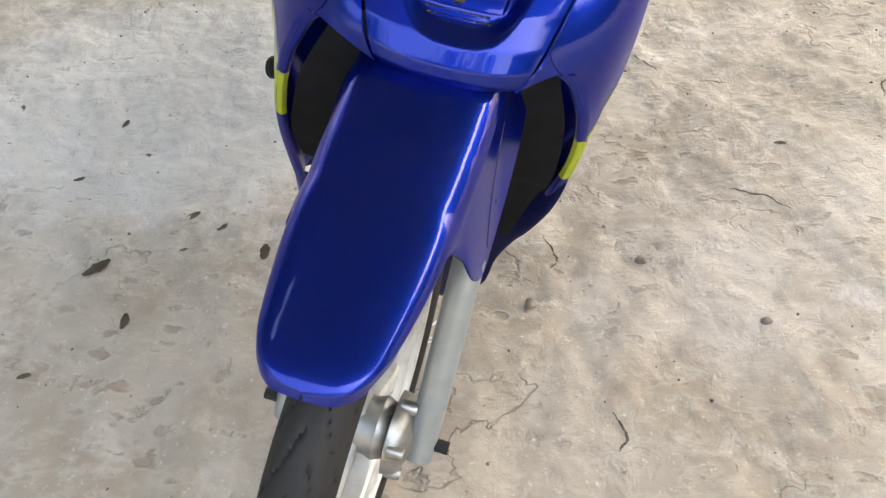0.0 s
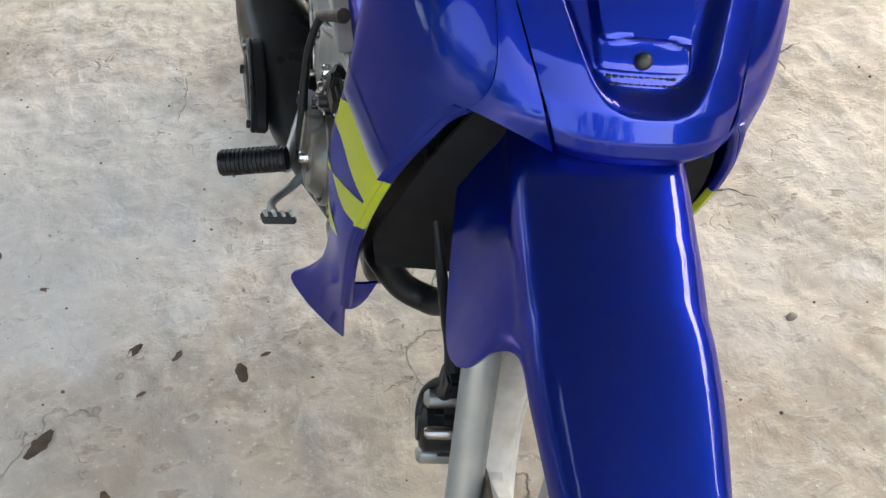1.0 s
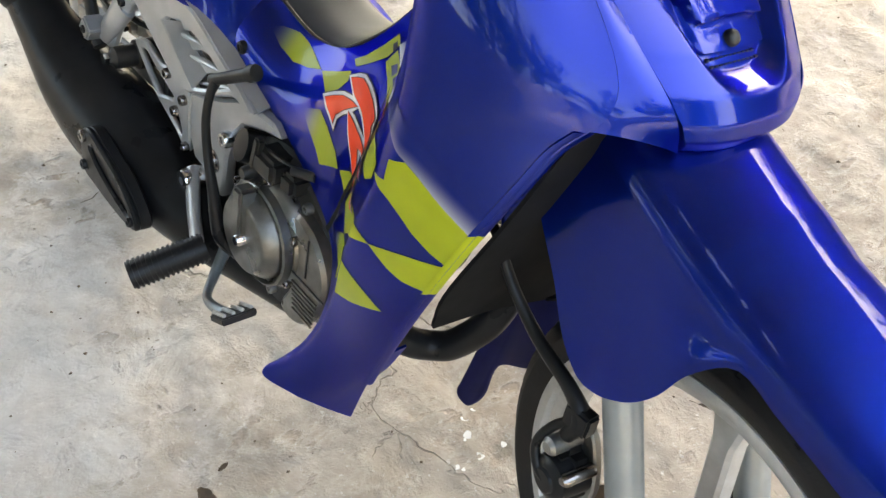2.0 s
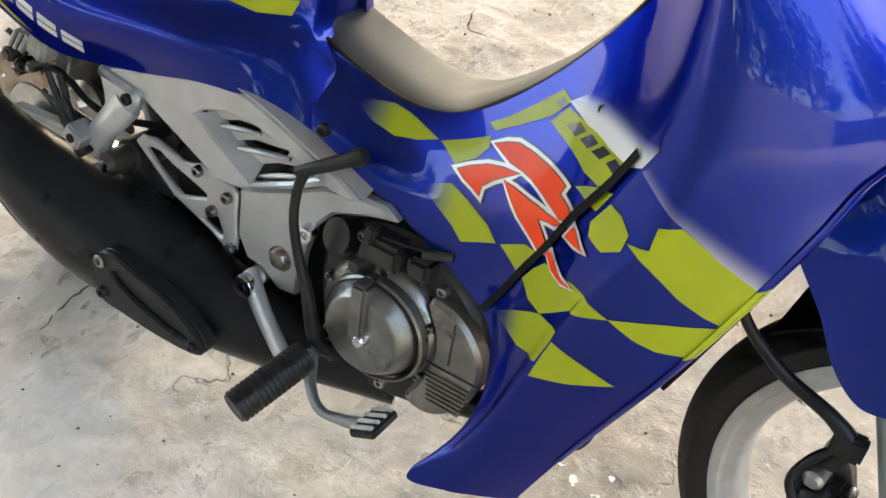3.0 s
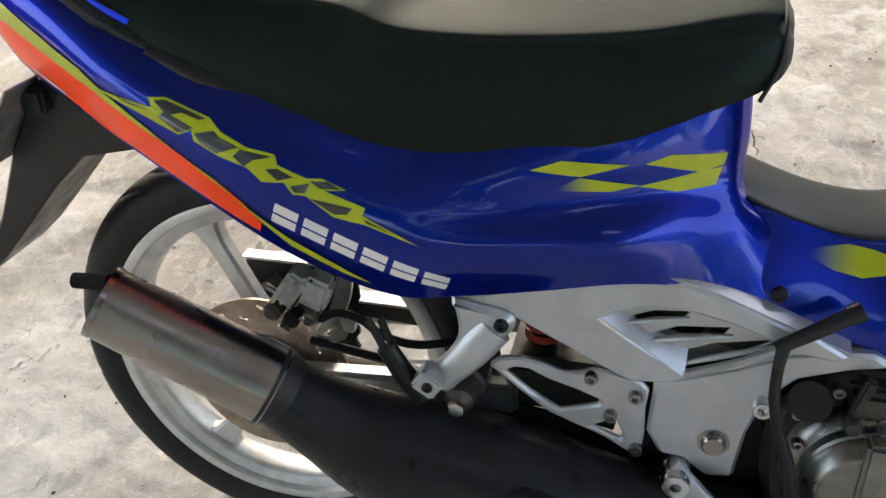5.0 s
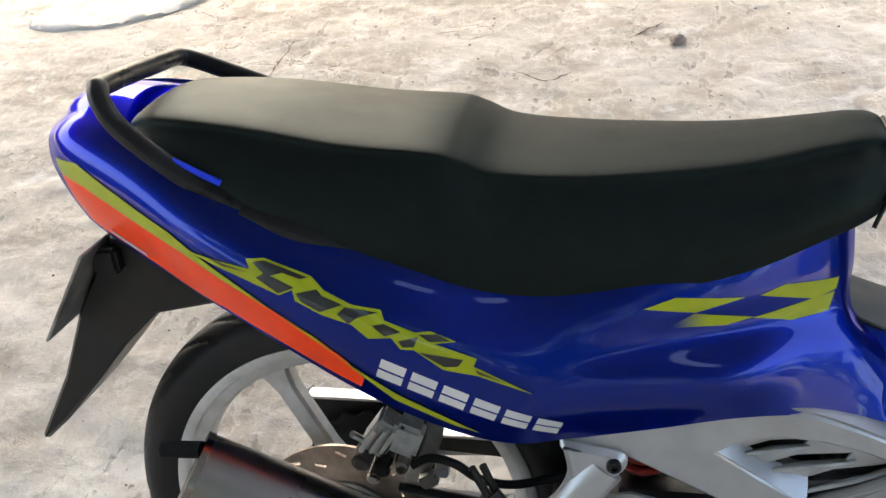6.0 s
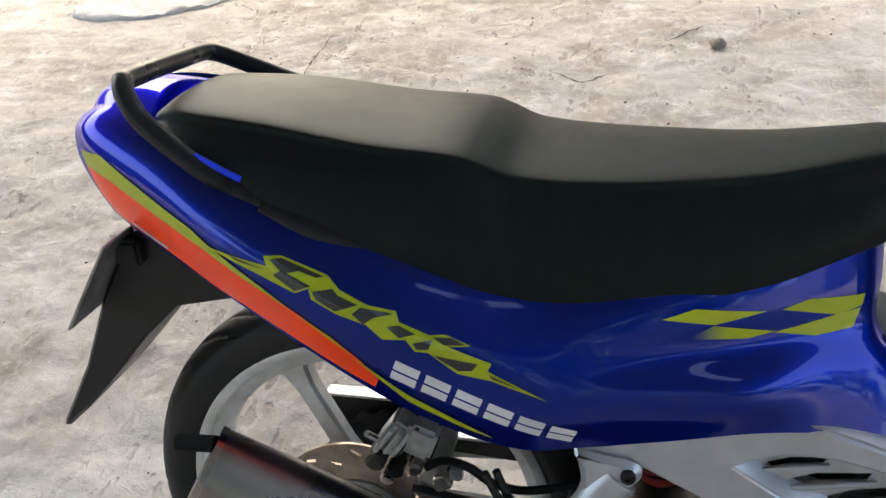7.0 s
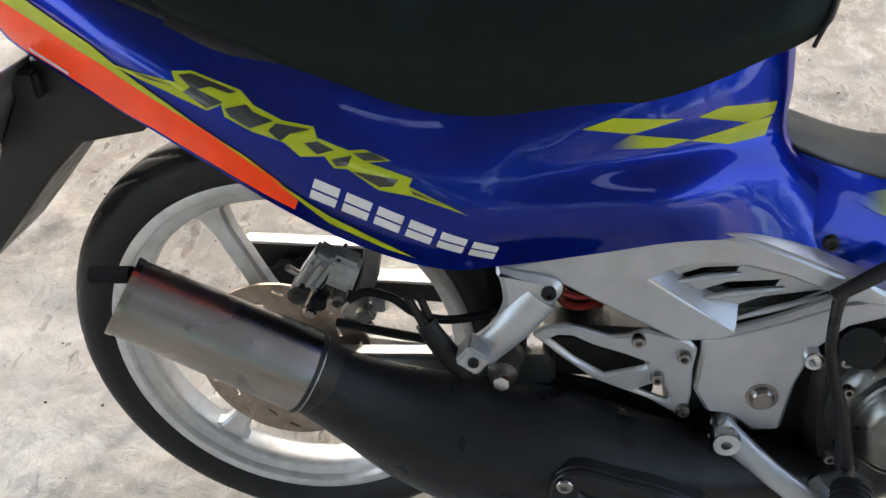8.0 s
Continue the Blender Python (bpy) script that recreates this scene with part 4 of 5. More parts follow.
# silver side cover with louvres
COVER = [(0.266, 0.490), (0.300, 0.500), (0.335, 0.509), (0.388, 0.525), (0.440, 0.537), (0.466, 0.540), (0.502, 0.535), (0.545, 0.521), (0.589, 0.503), (0.622, 0.492), (0.655, 0.474), (0.640, 0.468), (0.612, 0.472), (0.604, 0.470), (0.556, 0.446), (0.503, 0.424), (0.490, 0.418), (0.453, 0.414), (0.394, 0.444), (0.336, 0.473)]
VENT = [(0.420, 0.486), (0.433, 0.496), (0.469, 0.507), (0.511, 0.505), (0.549, 0.496), (0.596, 0.478), (0.556, 0.455), (0.506, 0.432), (0.459, 0.461)]
side_cover = part("side_cover", plate(COVER, -0.148, -0.136, [VENT], 0.003), SILVER, bike, "silver plastic side cover with louvres")
part("cover_fold", sheet([[(0.266, -0.146, 0.490), (0.335, -0.146, 0.509), (0.440, -0.146, 0.537), (0.502, -0.146, 0.535), (0.589, -0.146, 0.503), (0.655, -0.140, 0.474)], [(0.270, -0.135, 0.496), (0.335, -0.134, 0.515), (0.440, -0.132, 0.543), (0.502, -0.130, 0.541), (0.589, -0.124, 0.509), (0.655, -0.120, 0.480)]], 4, 24, 0.003), SILVER, side_cover)
# Black sheet stands in for the dark depth behind the louvre slots.
part("vent_back", plate([(0.405, 0.480), (0.470, 0.515), (0.56, 0.500), (0.605, 0.475), (0.56, 0.440), (0.50, 0.415)], -0.112, -0.108, bevel=0), BLACK_D, side_cover)
part("louvre_step", sheet([[(0.418, -0.146, 0.486), (0.459, -0.146, 0.459), (0.505, -0.146, 0.428)], [(0.438, -0.126, 0.490), (0.470, -0.124, 0.466), (0.508, -0.124, 0.455)]], 6, 12, 0.002), SILVER, side_cover, "bright slanted louvre step")
SLOTS = [[(.440, .4795), (.470, .4925), (.505, .4960), (.500, .4885), (.470, .4840), (.452, .4770)], [(.463, .4630), (.495, .4770), (.545, .4830), (.540, .4740), (.500, .4680), (.476, .4590)], [(.492, .4440), (.530, .4620), (.580, .4730), (.590, .4725), (.556, .4530), (.508, .4340)]]
part("louvre_panel", plate([(0.420, 0.486), (0.433, 0.496), (0.469, 0.507), (0.511, 0.505), (0.549, 0.496), (0.596, 0.478), (0.556, 0.455), (0.506, 0.432), (0.459, 0.461)], -0.130, -0.126, SLOTS, 0.0008), SILVER, side_cover, "silver recessed louvre panel")
for k, (a, b) in enumerate((((.444, .4765), (.505, .4885)), ((.468, .4580), (.548, .4745)), ((.500, .4340), (.590, .4690)))):
    m = ((a[0] + b[0]) / 2, (a[1] + b[1]) / 2 + 0.003)
    part("louvre", tube([(a[0], -0.133, a[1]), (m[0], -0.136, m[1]), (b[0], -0.132, b[1])], [0.0022, 0.0036, 0.0020], 8, 14), SILVER, side_cover)
bolt(0.528, 0.462, -0.118, 0.010, BLACKM, side_cover)

# frame plate in front of the pegs
FRAME_P = [(0.477, 0.411), (0.507, 0.421), (0.559, 0.442), (0.600, 0.463), (0.640, 0.472), (0.680, 0.474), (0.700, 0.462), (0.660, 0.452), (0.615, 0.435), (0.588, 0.404), (0.576, 0.360), (0.570, 0.298), (0.542, 0.294), (0.516, 0.314), (0.492, 0.316), (0.476, 0.344), (0.478, 0.396)]
fp = part("frame_plate", plate(FRAME_P, -0.137, -0.118, bevel=0.004), SILVER, bike, "silver frame cover plate")
part("round_cap", lathe([(0, -0.146), (0.010, -0.1455), (0.0125, -0.143), (0.013, -0.139), (0.0165, -0.139), (0.017, -0.134)], (0.545, 0, 0.343), 28), STEEL, fp, "round steel cap")
bolt(0.586, 0.400, -0.137, 0.011, CHROME, fp, "bush", 0.012)

# drilled footrest plate
PEG_P = [(0.304, 0.403), (0.315, 0.413), (0.339, 0.418), (0.362, 0.413), (0.385, 0.406), (0.402, 0.409), (0.420, 0.417), (0.445, 0.412), (0.466, 0.406), (0.474, 0.397), (0.472, 0.370), (0.474, 0.338), (0.472, 0.314), (0.462, 0.309), (0.432, 0.327), (0.371, 0.350), (0.335, 0.377)]
HOLE1 = [(0.322, 0.398), (0.332, 0.404), (0.347, 0.404), (0.369, 0.394), (0.400, 0.385), (0.425, 0.376), (0.424, 0.370), (0.382, 0.356), (0.350, 0.375)]
HOLE2 = [(0.417, 0.339), (0.430, 0.347), (0.443, 0.353), (0.452, 0.334), (0.450, 0.327)]
pp = part("peg_plate", plate(PEG_P, -0.136, -0.127, [HOLE1, HOLE2], 0.0025), SILVER, bike, "drilled silver footrest plate")
for x, z in ((0.414, 0.406), (0.461, 0.389), (0.437, 0.360), (0.467, 0.319)):
    bolt(x, z, -0.136, 0.0075, STEEL, pp, h=0.008)
part("swing_pivot", lathe([(0, -0.165), (0.008, -0.165), (0.010, -0.160), (0.016, -0.156), (0.017, -0.125), (0.022, -0.122), (0.022, -0.06)], (0.276, 0, 0.364), 22), DARKGREY, bike, "dark shock mount with a nut")
part("nut", tube([(0.276, -0.160, 0.364), (0.276, -0.172, 0.364)], 0.009, 6), CHROME, bike)

# Added plate blacks out the dark space there, leaving two gaps open.
part("gap_plate", plate([(0.285, 0.318), (0.340, 0.316), (0.400, 0.306), (0.470, 0.275), (0.470, 0.235), (0.400, 0.235), (0.300, 0.245)], -0.092, -0.082, [[(0.319, 0.288), (0.339, 0.285), (0.347, 0.264), (0.318, 0.264)], [(0.376, 0.274), (0.407, 0.270), (0.411, 0.247), (0.373, 0.252)]], bevel=0.002), MATT, bike, "black plate added to fill the dark gap behind the footrest plate")
part("stand_spring", tube([(0.372, -0.070, 0.338), (0.400, -0.072, 0.306), (0.440, -0.070, 0.292)], 0.007, 10), BLACKM, bike)

# passenger peg hanger
ARM = smooth_poly([(0.268, 0.493), (0.300, 0.489), (0.330, 0.482), (0.333, 0.466), (0.318, 0.448), (0.302, 0.430), (0.284, 0.404), (0.266, 0.374), (0.252, 0.376), (0.236, 0.394), (0.262, 0.423), (0.275, 0.452), (0.272, 0.480)], 4)
arm = part("peg_hanger", plate(ARM, -0.158, -0.140, bevel=0.006), SILVER, bike, "silver cast passenger peg hanger")
part("hanger_arm", tube([(0.312, -0.150, 0.462), (0.288, -0.156, 0.430), (0.256, -0.160, 0.393)], [0.021, 0.019, 0.015], 20, 20, squash=0.55), SILVER, arm)
bolt(0.321, 0.472, -0.158, 0.0075, BLACKM, arm)
part("hanger_clamp", box((0.028, 0.030, 0.026), (0.248, -0.172, 0.402), 0.003, Matrix.Rotation(radians(35), 3, "Y").to_4x4()), SILVER, arm)
bolt(0.249, 0.402, -0.187, 0.006, BLACKM, arm, h=0.003)
peg2 = part("passenger_peg", tube([(0.240, -0.160, 0.366), (0.216, -0.158, 0.393), (0.196, -0.156, 0.425)], [0.0135, 0.0130, 0.0115], 14, squash=0.75), PLASTIC, bike, "folded black passenger foot peg")
part("peg_prong", tube([(0.195, -0.159, 0.423), (0.180, -0.160, 0.458)], 0.0045, 8), PLASTIC, peg2)
part("peg_prong", tube([(0.201, -0.151, 0.425), (0.190, -0.151, 0.455)], 0.0045, 8), PLASTIC, peg2)

# exhaust
CH = [(0.078, -0.207, 0.393), (0.130, -0.196, 0.352), (0.190, -0.180, 0.308), (0.260, -0.166, 0.276), (0.340, -0.156, 0.258), (0.440, -0.150, 0.240), (0.540, -0.138, 0.231), (0.640, -0.108, 0.218), (0.70, -0.085, 0.212)]
chamber = part("expansion_chamber", tube(CH, [0.037, 0.046, 0.062, 0.072, 0.072, 0.060, 0.047, 0.036, 0.034], 36, 64), BLACKM, bike, "black expansion chamber exhaust")
SH = smooth_poly([(0.330, 0.270), (0.338, 0.296), (0.360, 0.307), (0.400, 0.298), (0.456, 0.284), (0.500, 0.258), (0.512, 0.238), (0.497, 0.225), (0.440, 0.220), (0.380, 0.222), (0.338, 0.228)], 5)
SH_IN = smooth_poly([(0.362, 0.280), (0.392, 0.284), (0.440, 0.276), (0.478, 0.254), (0.484, 0.240), (0.440, 0.246), (0.400, 0.256), (0.372, 0.268)], 5)
shield = part("heat_shield", plate(SH, -0.232, -0.222, [SH_IN], 0.003), BLACKM, chamber, "black pierced heat shield")
part("shield_back", plate(SH, -0.226, -0.205, bevel=0.004), PLASTIC, chamber)
bolt(0.346, 0.290, -0.232, 0.009, STEEL, shield)
bolt(0.345, 0.242, -0.232, 0.008, BLACKM, shield)
bolt(0.498, 0.240, -0.232, 0.007, BLACKM, shield)
sil = part("silencer", tube([(-0.082, -0.235, 0.493), (0.086, -0.207, 0.391)], [0.0385, 0.0435], 48, 8), CAN, bike, "brushed steel silencer can with dark tarnish")
S0, S1 = Vector((-0.082, -0.235, 0.493)), Vector((0.086, -0.207, 0.391))
SD = (S1 - S0).normalized()
part("end_ring", tube([S0 - SD * 0.001, S0 + SD * 0.006], 0.0397, 48), STEEL, sil)
part("collar", tube([S1 - SD * 0.006, S1 + SD * 0.020], [0.0450, 0.036], 40), PLASTIC, sil)

part("tail_pipe", tube([(-0.070, -0.232, 0.515), (-0.112, -0.230, 0.511)], 0.0085, 16), MATT, sil, "black tail pipe stub")

# rider peg, its arm, the kick starter and the brake pedal
arm2 = part("peg_arm", tube([(0.504, -0.146, 0.306), (0.554, -0.168, 0.272), (0.610, -0.188, 0.240)], [0.0165, 0.0145, 0.0135], 16, squash=0.6), SILVER, bike, "polished alloy foot peg arm")
part("arm_eye", lathe([(0.006, -0.166), (0.014, -0.166), (0.016, -0.162), (0.016, -0.13)], (0.512, 0, 0.298), 20), CHROME, arm2)
P0, P1 = Vector((0.634, -0.192, 0.280)), Vector((0.612, -0.284, 0.250))
peg = part("foot_peg", tube([P0, P1], 0.0180, 14), PLASTIC, bike, "ribbed black rubber foot peg")
for k in range(15):
    c = P0.lerp(P1, 0.05 + 0.9 * k / 14)
    d = (P1 - P0).normalized()
    part("peg_rib", tube([c - d * 0.0016, c + d * 0.0016], 0.0200, 14), PLASTIC, peg)
kick = part("kick_starter", tube([(0.642, -0.148, 0.262), (0.630, -0.170, 0.289), (0.615, -0.175, 0.355), (0.600, -0.175, 0.397), (0.590, -0.173, 0.436), (0.589, -0.168, 0.470), (0.592, -0.161, 0.492)], [0.012, 0.0100, 0.0072, 0.0060, 0.0056, 0.0056, 0.007], 14), BLACKM, bike, "dark steel kick starter lever")
part("kick_pad", tube([(0.584, -0.163, 0.487), (0.620, -0.155, 0.508), (0.650, -0.148, 0.526)], [0.0068, 0.0078, 0.0082], 14), PLASTIC, kick, "black rubber kick pad")
part("kick_pad_end", tube([(0.645, -0.149, 0.523), (0.655, -0.146, 0.529)], 0.0100, 14), PLASTIC, kick)
pedal = part("brake_pedal", tube([(0.610, -0.150, 0.245), (0.635, -0.180, 0.228), (0.670, -0.208, 0.232), (0.705, -0.218, 0.246), (0.735, -0.216, 0.255)], [0.009, 0.007, 0.006, 0.0065, 0.008], 12), FORK, bike, "worn steel brake pedal")
part("pedal_pad", box((0.034, 0.046, 0.010), (0.748, -0.214, 0.264), 0.002, Matrix.Rotation(radians(-28), 3, "Y").to_4x4()), DARKGREY, pedal)
for k in range(4):
    part("pedal_ridge", box((0.030, 0.005, 0.004), (0.745, -0.232 + k * 0.012, 0.2705), 0.001, Matrix.Rotation(radians(-28), 3, "Y").to_4x4()), PEDAL, pedal, "worn bright ridge")
part("left_lever", tube([(0.66, 0.15, 0.25), (0.72, 0.20, 0.26), (0.76, 0.225, 0.27)], 0.007, 10), CHROME, bike, "chromed gear lever")

# swing arm, chain guard, sprocket, disc and caliper
for y, n in ((-0.088, "swing_arm"), (0.078, "swing_arm")):
    part(n, box((0.330, 0.026, 0.040), (0.165, y, 0.318), 0.005, Matrix.Rotation(radians(-4), 3, "Y").to_4x4()), ALLOY, bike, "silver box section swing arm")
part("swing_yoke", box((0.150, 0.17, 0.070), (0.390, -0.005, 0.345), 0.012), DARKGREY, bike)
part("chain_guard", plate([(-0.075, 0.318), (-0.070, 0.382), (0.085, 0.386), (0.090, 0.335), (0.20, 0.335), (0.20, 0.302)], 0.060, 0.066), PLASTIC, bike, "black chain guard")
part("guard_edge", box((0.160, 0.022, 0.004), (0.008, 0.062, 0.386), 0.001), SILVER, bike)
part("guard_edge", box((0.110, 0.022, 0.004), (0.145, 0.062, 0.337), 0.001), SILVER, bike)
ring = [(REAR.x + 0.112 * math.cos(math.tau * k / 72), REAR.z + 0.112 * math.sin(math.tau * k / 72)) for k in range(72)]
holes = [[(REAR.x + 0.062 * math.cos(math.tau * k / 36), REAR.z + 0.062 * math.sin(math.tau * k / 36)) for k in range(36)]]
for k in range(20):
    a = math.tau * k / 20
    c = 0.100 if k % 2 else 0.086
    u, v = Vector((math.cos(a), math.sin(a))), Vector((-math.sin(a), math.cos(a)))
    d = (u * 0.45 + v).normalized()
    n = Vector((-d.y, d.x))
    holes.append([Vector((REAR.x, REAR.z)) + u * c + d * p + n * q for p, q in ((-0.007, -0.002), (0.007, -0.002), (0.007, 0.002), (-0.007, 0.002))])
disc = part("brake_disc", plate(ring, -0.062, -0.058, holes, 0), RUSTY, bike, "worn slotted brake disc")
part("disc_carrier", lathe([(0.0, -0.066), (0.020, -0.066), (0.030, -0.062), (0.060, -0.060), (0.062, -0.052), (0.0, -0.05)], REAR, 24), ALLOY, disc)
teeth = []
for k in range(72):
    a = math.tau * k / 72
    r = (0.082, 0.088, 0.088, 0.082)[k % 4]
    teeth.append((REAR.x + r * math.cos(a), REAR.z + r * math.sin(a)))
part("rear_sprocket", plate(teeth, 0.040, 0.046, bevel=0), BLACKM, bike, "black rear sprocket")
tilt = Matrix.Rotation(radians(35), 3, "Y").to_4x4()
cal = part("caliper", box((0.030, 0.034, 0.046), (0.072, -0.098, 0.450), 0.004, tilt), CAST, bike, "dirty cast rear brake caliper")
part("caliper_half", box((0.034, 0.030, 0.040), (0.100, -0.104, 0.452), 0.005, Matrix.Rotation(radians(22), 3, "Y").to_4x4()), CAST, cal)
part("caliper_groove", box((0.004, 0.036, 0.048), (0.086, -0.099, 0.451), 0, tilt), BLACK_D, cal)
for x, z, r, m in ((0.052, 0.428, 0.011, DARKGREY), (0.074, 0.420, 0.010, BLACKM), (0.096, 0.424, 0.008, STEEL), (0.064, 0.408, 0.008, STEEL)):
    part("caliper_pin", lathe([(0, -0.130), (r * 0.6, -0.130), (r * 0.7, -0.127), (r, -0.126), (r, -0.085)], (x, 0, z), 16), m, cal)
part("caliper_bracket", plate([(0.126, 0.505), (0.146, 0.498), (0.136, 0.440), (0.122, 0.400), (0.112, 0.372), (0.094, 0.366), (0.090, 0.392), (0.106, 0.412), (0.118, 0.446)], -0.098, -0.088, bevel=0.002), ALLOY, cal)
for k in range(3):
    part("caliper_rib", box((0.005, 0.010, 0.036), (0.061 + 0.011 * k, -0.119, 0.453), 0.0015, tilt), CAST, cal)
part("bleed_nipple", tube([(0.050, -0.108, 0.446), (0.042, -0.116, 0.458)], 0.004, 8), STEEL, cal)
part("caliper_lug", box((0.022, 0.016, 0.016), (0.122, -0.108, 0.398), 0.003, Matrix.Rotation(radians(-30), 3, "Y").to_4x4()), ALLOY, cal)
part("caliper_lug", box((0.014, 0.014, 0.014), (0.138, -0.108, 0.412), 0.002), SILVER, cal)
part("torque_rod", tube([(0.085, -0.100, 0.378), (0.190, -0.100, 0.362)], 0.0055, 8), BLACKM, bike, "black torque rod")
part("brake_hose", tube([(0.105, -0.112, 0.418), (0.125, -0.110, 0.428), (0.152, -0.108, 0.421), (0.178, -0.102, 0.398), (0.220, -0.09, 0.385), (0.30, -0.06, 0.39)], 0.005, 10), BLACKM, bike, "black rear brake hose")
part("shock_spring", tube([(0.355 + 0.022 * math.cos(a), -0.045 + 0.022 * math.sin(a), 0.385 + 0.0022 * a) for a in [0.6 * k for k in range(60)]], 0.0045, 8, 180), RED, bike, "red shock spring")
part("shock_body", tube([(0.350, -0.045, 0.37), (0.358, -0.045, 0.47)], 0.014, 14), BLACKM, bike)
part("axle_nut", tube([REAR + Vector((0, -0.10, 0)), REAR + Vector((0, -0.118, 0))], 0.013, 6), STEEL, bike)
part("frame_tube", tube([(0.30, -0.05, 0.50), (0.42, -0.06, 0.44), (0.47, -0.08, 0.38), (0.48, -0.08, 0.30)], 0.018, 14), BLACKM, bike, "black steel frame tube")
part("frame_tube", tube([(0.10, -0.03, 0.60), (0.30, -0.04, 0.52), (0.55, -0.03, 0.47), (0.90, 0, 0.60)], 0.022, 14), BLACKM, bike)
part("inner_fender", sheet([[(0.27, y, 0.56), (0.285, y, 0.47), (0.29, y, 0.40), (0.285, y, 0.36)] for y in (-0.075, -0.03, 0.03, 0.075)], 8, 12, 0.003), PLASTIC, bike, "black inner rear fender")

# rear mudguard and number plate
MUD = [(-0.205, 0.680), (-0.160, 0.682), (-0.080, 0.618), (-0.100, 0.602), (-0.170, 0.587), (-0.215, 0.545), (-0.262, 0.492), (-0.310, 0.440), (-0.346, 0.408), (-0.352, 0.412), (-0.300, 0.500), (-0.262, 0.585)]
part("mudguard", plate(MUD, -0.100, 0.020, bevel=0.004), PLASTIC, bike, "black plastic rear mudguard")
num = part("number_plate", box((0.003, 0.190, 0.120), (-0.240, mid(0) - 0.015, 0.628), 0.001, Matrix.Rotation(radians(32), 3, "Y").to_4x4()), mat("plate_metal", (0.35, 0.35, 0.34), 0.4, 0.8, vary=0.3, scale=30, second=(0.08, 0.07, 0.06), second_scale=12, second_amount=0.7), bike, "dirty number plate seen from behind")
part("plate_bracket", box((0.030, 0.05, 0.030), (-0.208, -0.09, 0.655), 0.004), BLACKM, bike)

# cast speed drive on the left of the front wheel
drive = part("speed_drive", moved(lathe([(0.0, 0.076), (0.020, 0.076), (0.024, 0.072), (0.044, 0.066), (0.050, 0.058), (0.052, 0.046), (0.040, 0.044)], AXLE, 36), STEER), ALLOY, bike, "grey cast speed drive housing")
for k in range(5):
    a = 0.5 + k * math.tau / 5
    part("drive_lug", moved(lathe([(0, 0.070), (0.007, 0.070), (0.009, 0.066), (0.009, 0.05)], AXLE + Vector((0.046 * math.cos(a), 0, 0.046 * math.sin(a))), 12), STEER), ALLOY, drive)
part("drive_cable", moved(tube([AXLE + Vector((-0.03, 0.07, 0.03)), AXLE + Vector((-0.08, 0.09, 0.12)), AXLE + Vector((-0.14, 0.09, 0.28))], 0.004, 8), STEER), BLACKM, drive)

# front brake: caliper, disc and hose
fdisc = part("front_disc", moved(lathe([(0.060, -0.062), (0.105, -0.062), (0.105, -0.066), (0.060, -0.066)], AXLE, 48, closed=True), STEER), RUSTY, bike, "steel front brake disc")
fcal = part("front_caliper", moved(box((0.040, 0.034, 0.066), (1.184, -0.094, 0.358), 0.010, Matrix.Rotation(radians(-14), 3, "Y").to_4x4()), STEER), DARKGREY, bike, "dark front brake caliper")
part("piston_housing", moved(lathe([(0, -0.126), (0.012, -0.126), (0.014, -0.123), (0.020, -0.122), (0.024, -0.118), (0.025, -0.085)], (1.186, 0, 0.356), 28), STEER), BLACKM, fcal, "round black piston housing")
part("caliper_lug", moved(plate(smooth_poly([(1.168, 0.408), (1.184, 0.412), (1.200, 0.396), (1.214, 0.350), (1.206, 0.314), (1.186, 0.310), (1.176, 0.330)], 4), -0.084, -0.074, bevel=0.002), STEER), ALLOY, fcal)
for x, z, r, m in ((1.176, 0.392, 0.010, ALLOY), (1.192, 0.318, 0.010, ALLOY), (1.206, 0.376, 0.007, STEEL)):
    part("caliper_pin", moved(lathe([(0, -0.122), (r * 0.6, -0.122), (r, -0.118), (r, -0.085)], (x, 0, z), 16), STEER), m, fcal)
part("caliper_hose", tube([(1.168, -0.100, 0.424), (1.150, -0.104, 0.400), (1.142, -0.110, 0.372), (1.156, -0.114, 0.352), (1.176, -0.114, 0.346)], 0.0052, 10, 28), BLACKM, fcal)
part("front_brake_hose", tube([(1.020, -0.125, 0.575), (1.032, -0.112, 0.545), (1.058, -0.103, 0.502), (1.100, -0.100, 0.470), (1.150, -0.100, 0.450), (1.172, -0.100, 0.430), (1.165, -0.100, 0.400)], [0.005, 0.005, 0.0055, 0.0065, 0.0075, 0.010, 0.008], 12), BLACKM, bike, "black front brake hose")
part("hose_clamp", box((0.030, 0.018, 0.026), (1.172, -0.100, 0.430), 0.003), BLACKM, bike)

# side stand on the far side
part("side_stand", tube([(0.56, 0.09, 0.26), (0.52, 0.20, 0.13), (0.49, 0.285, 0.075)], 0.010, 10), BLACKM, bike, "black side stand")

# ---------------------------------------------------------------- decals
def surface_of(ob):
    return BVHTree.FromPolygons([v.co.copy() for v in ob.data.vertices], [tuple(p.vertices) for p in ob.data.polygons])


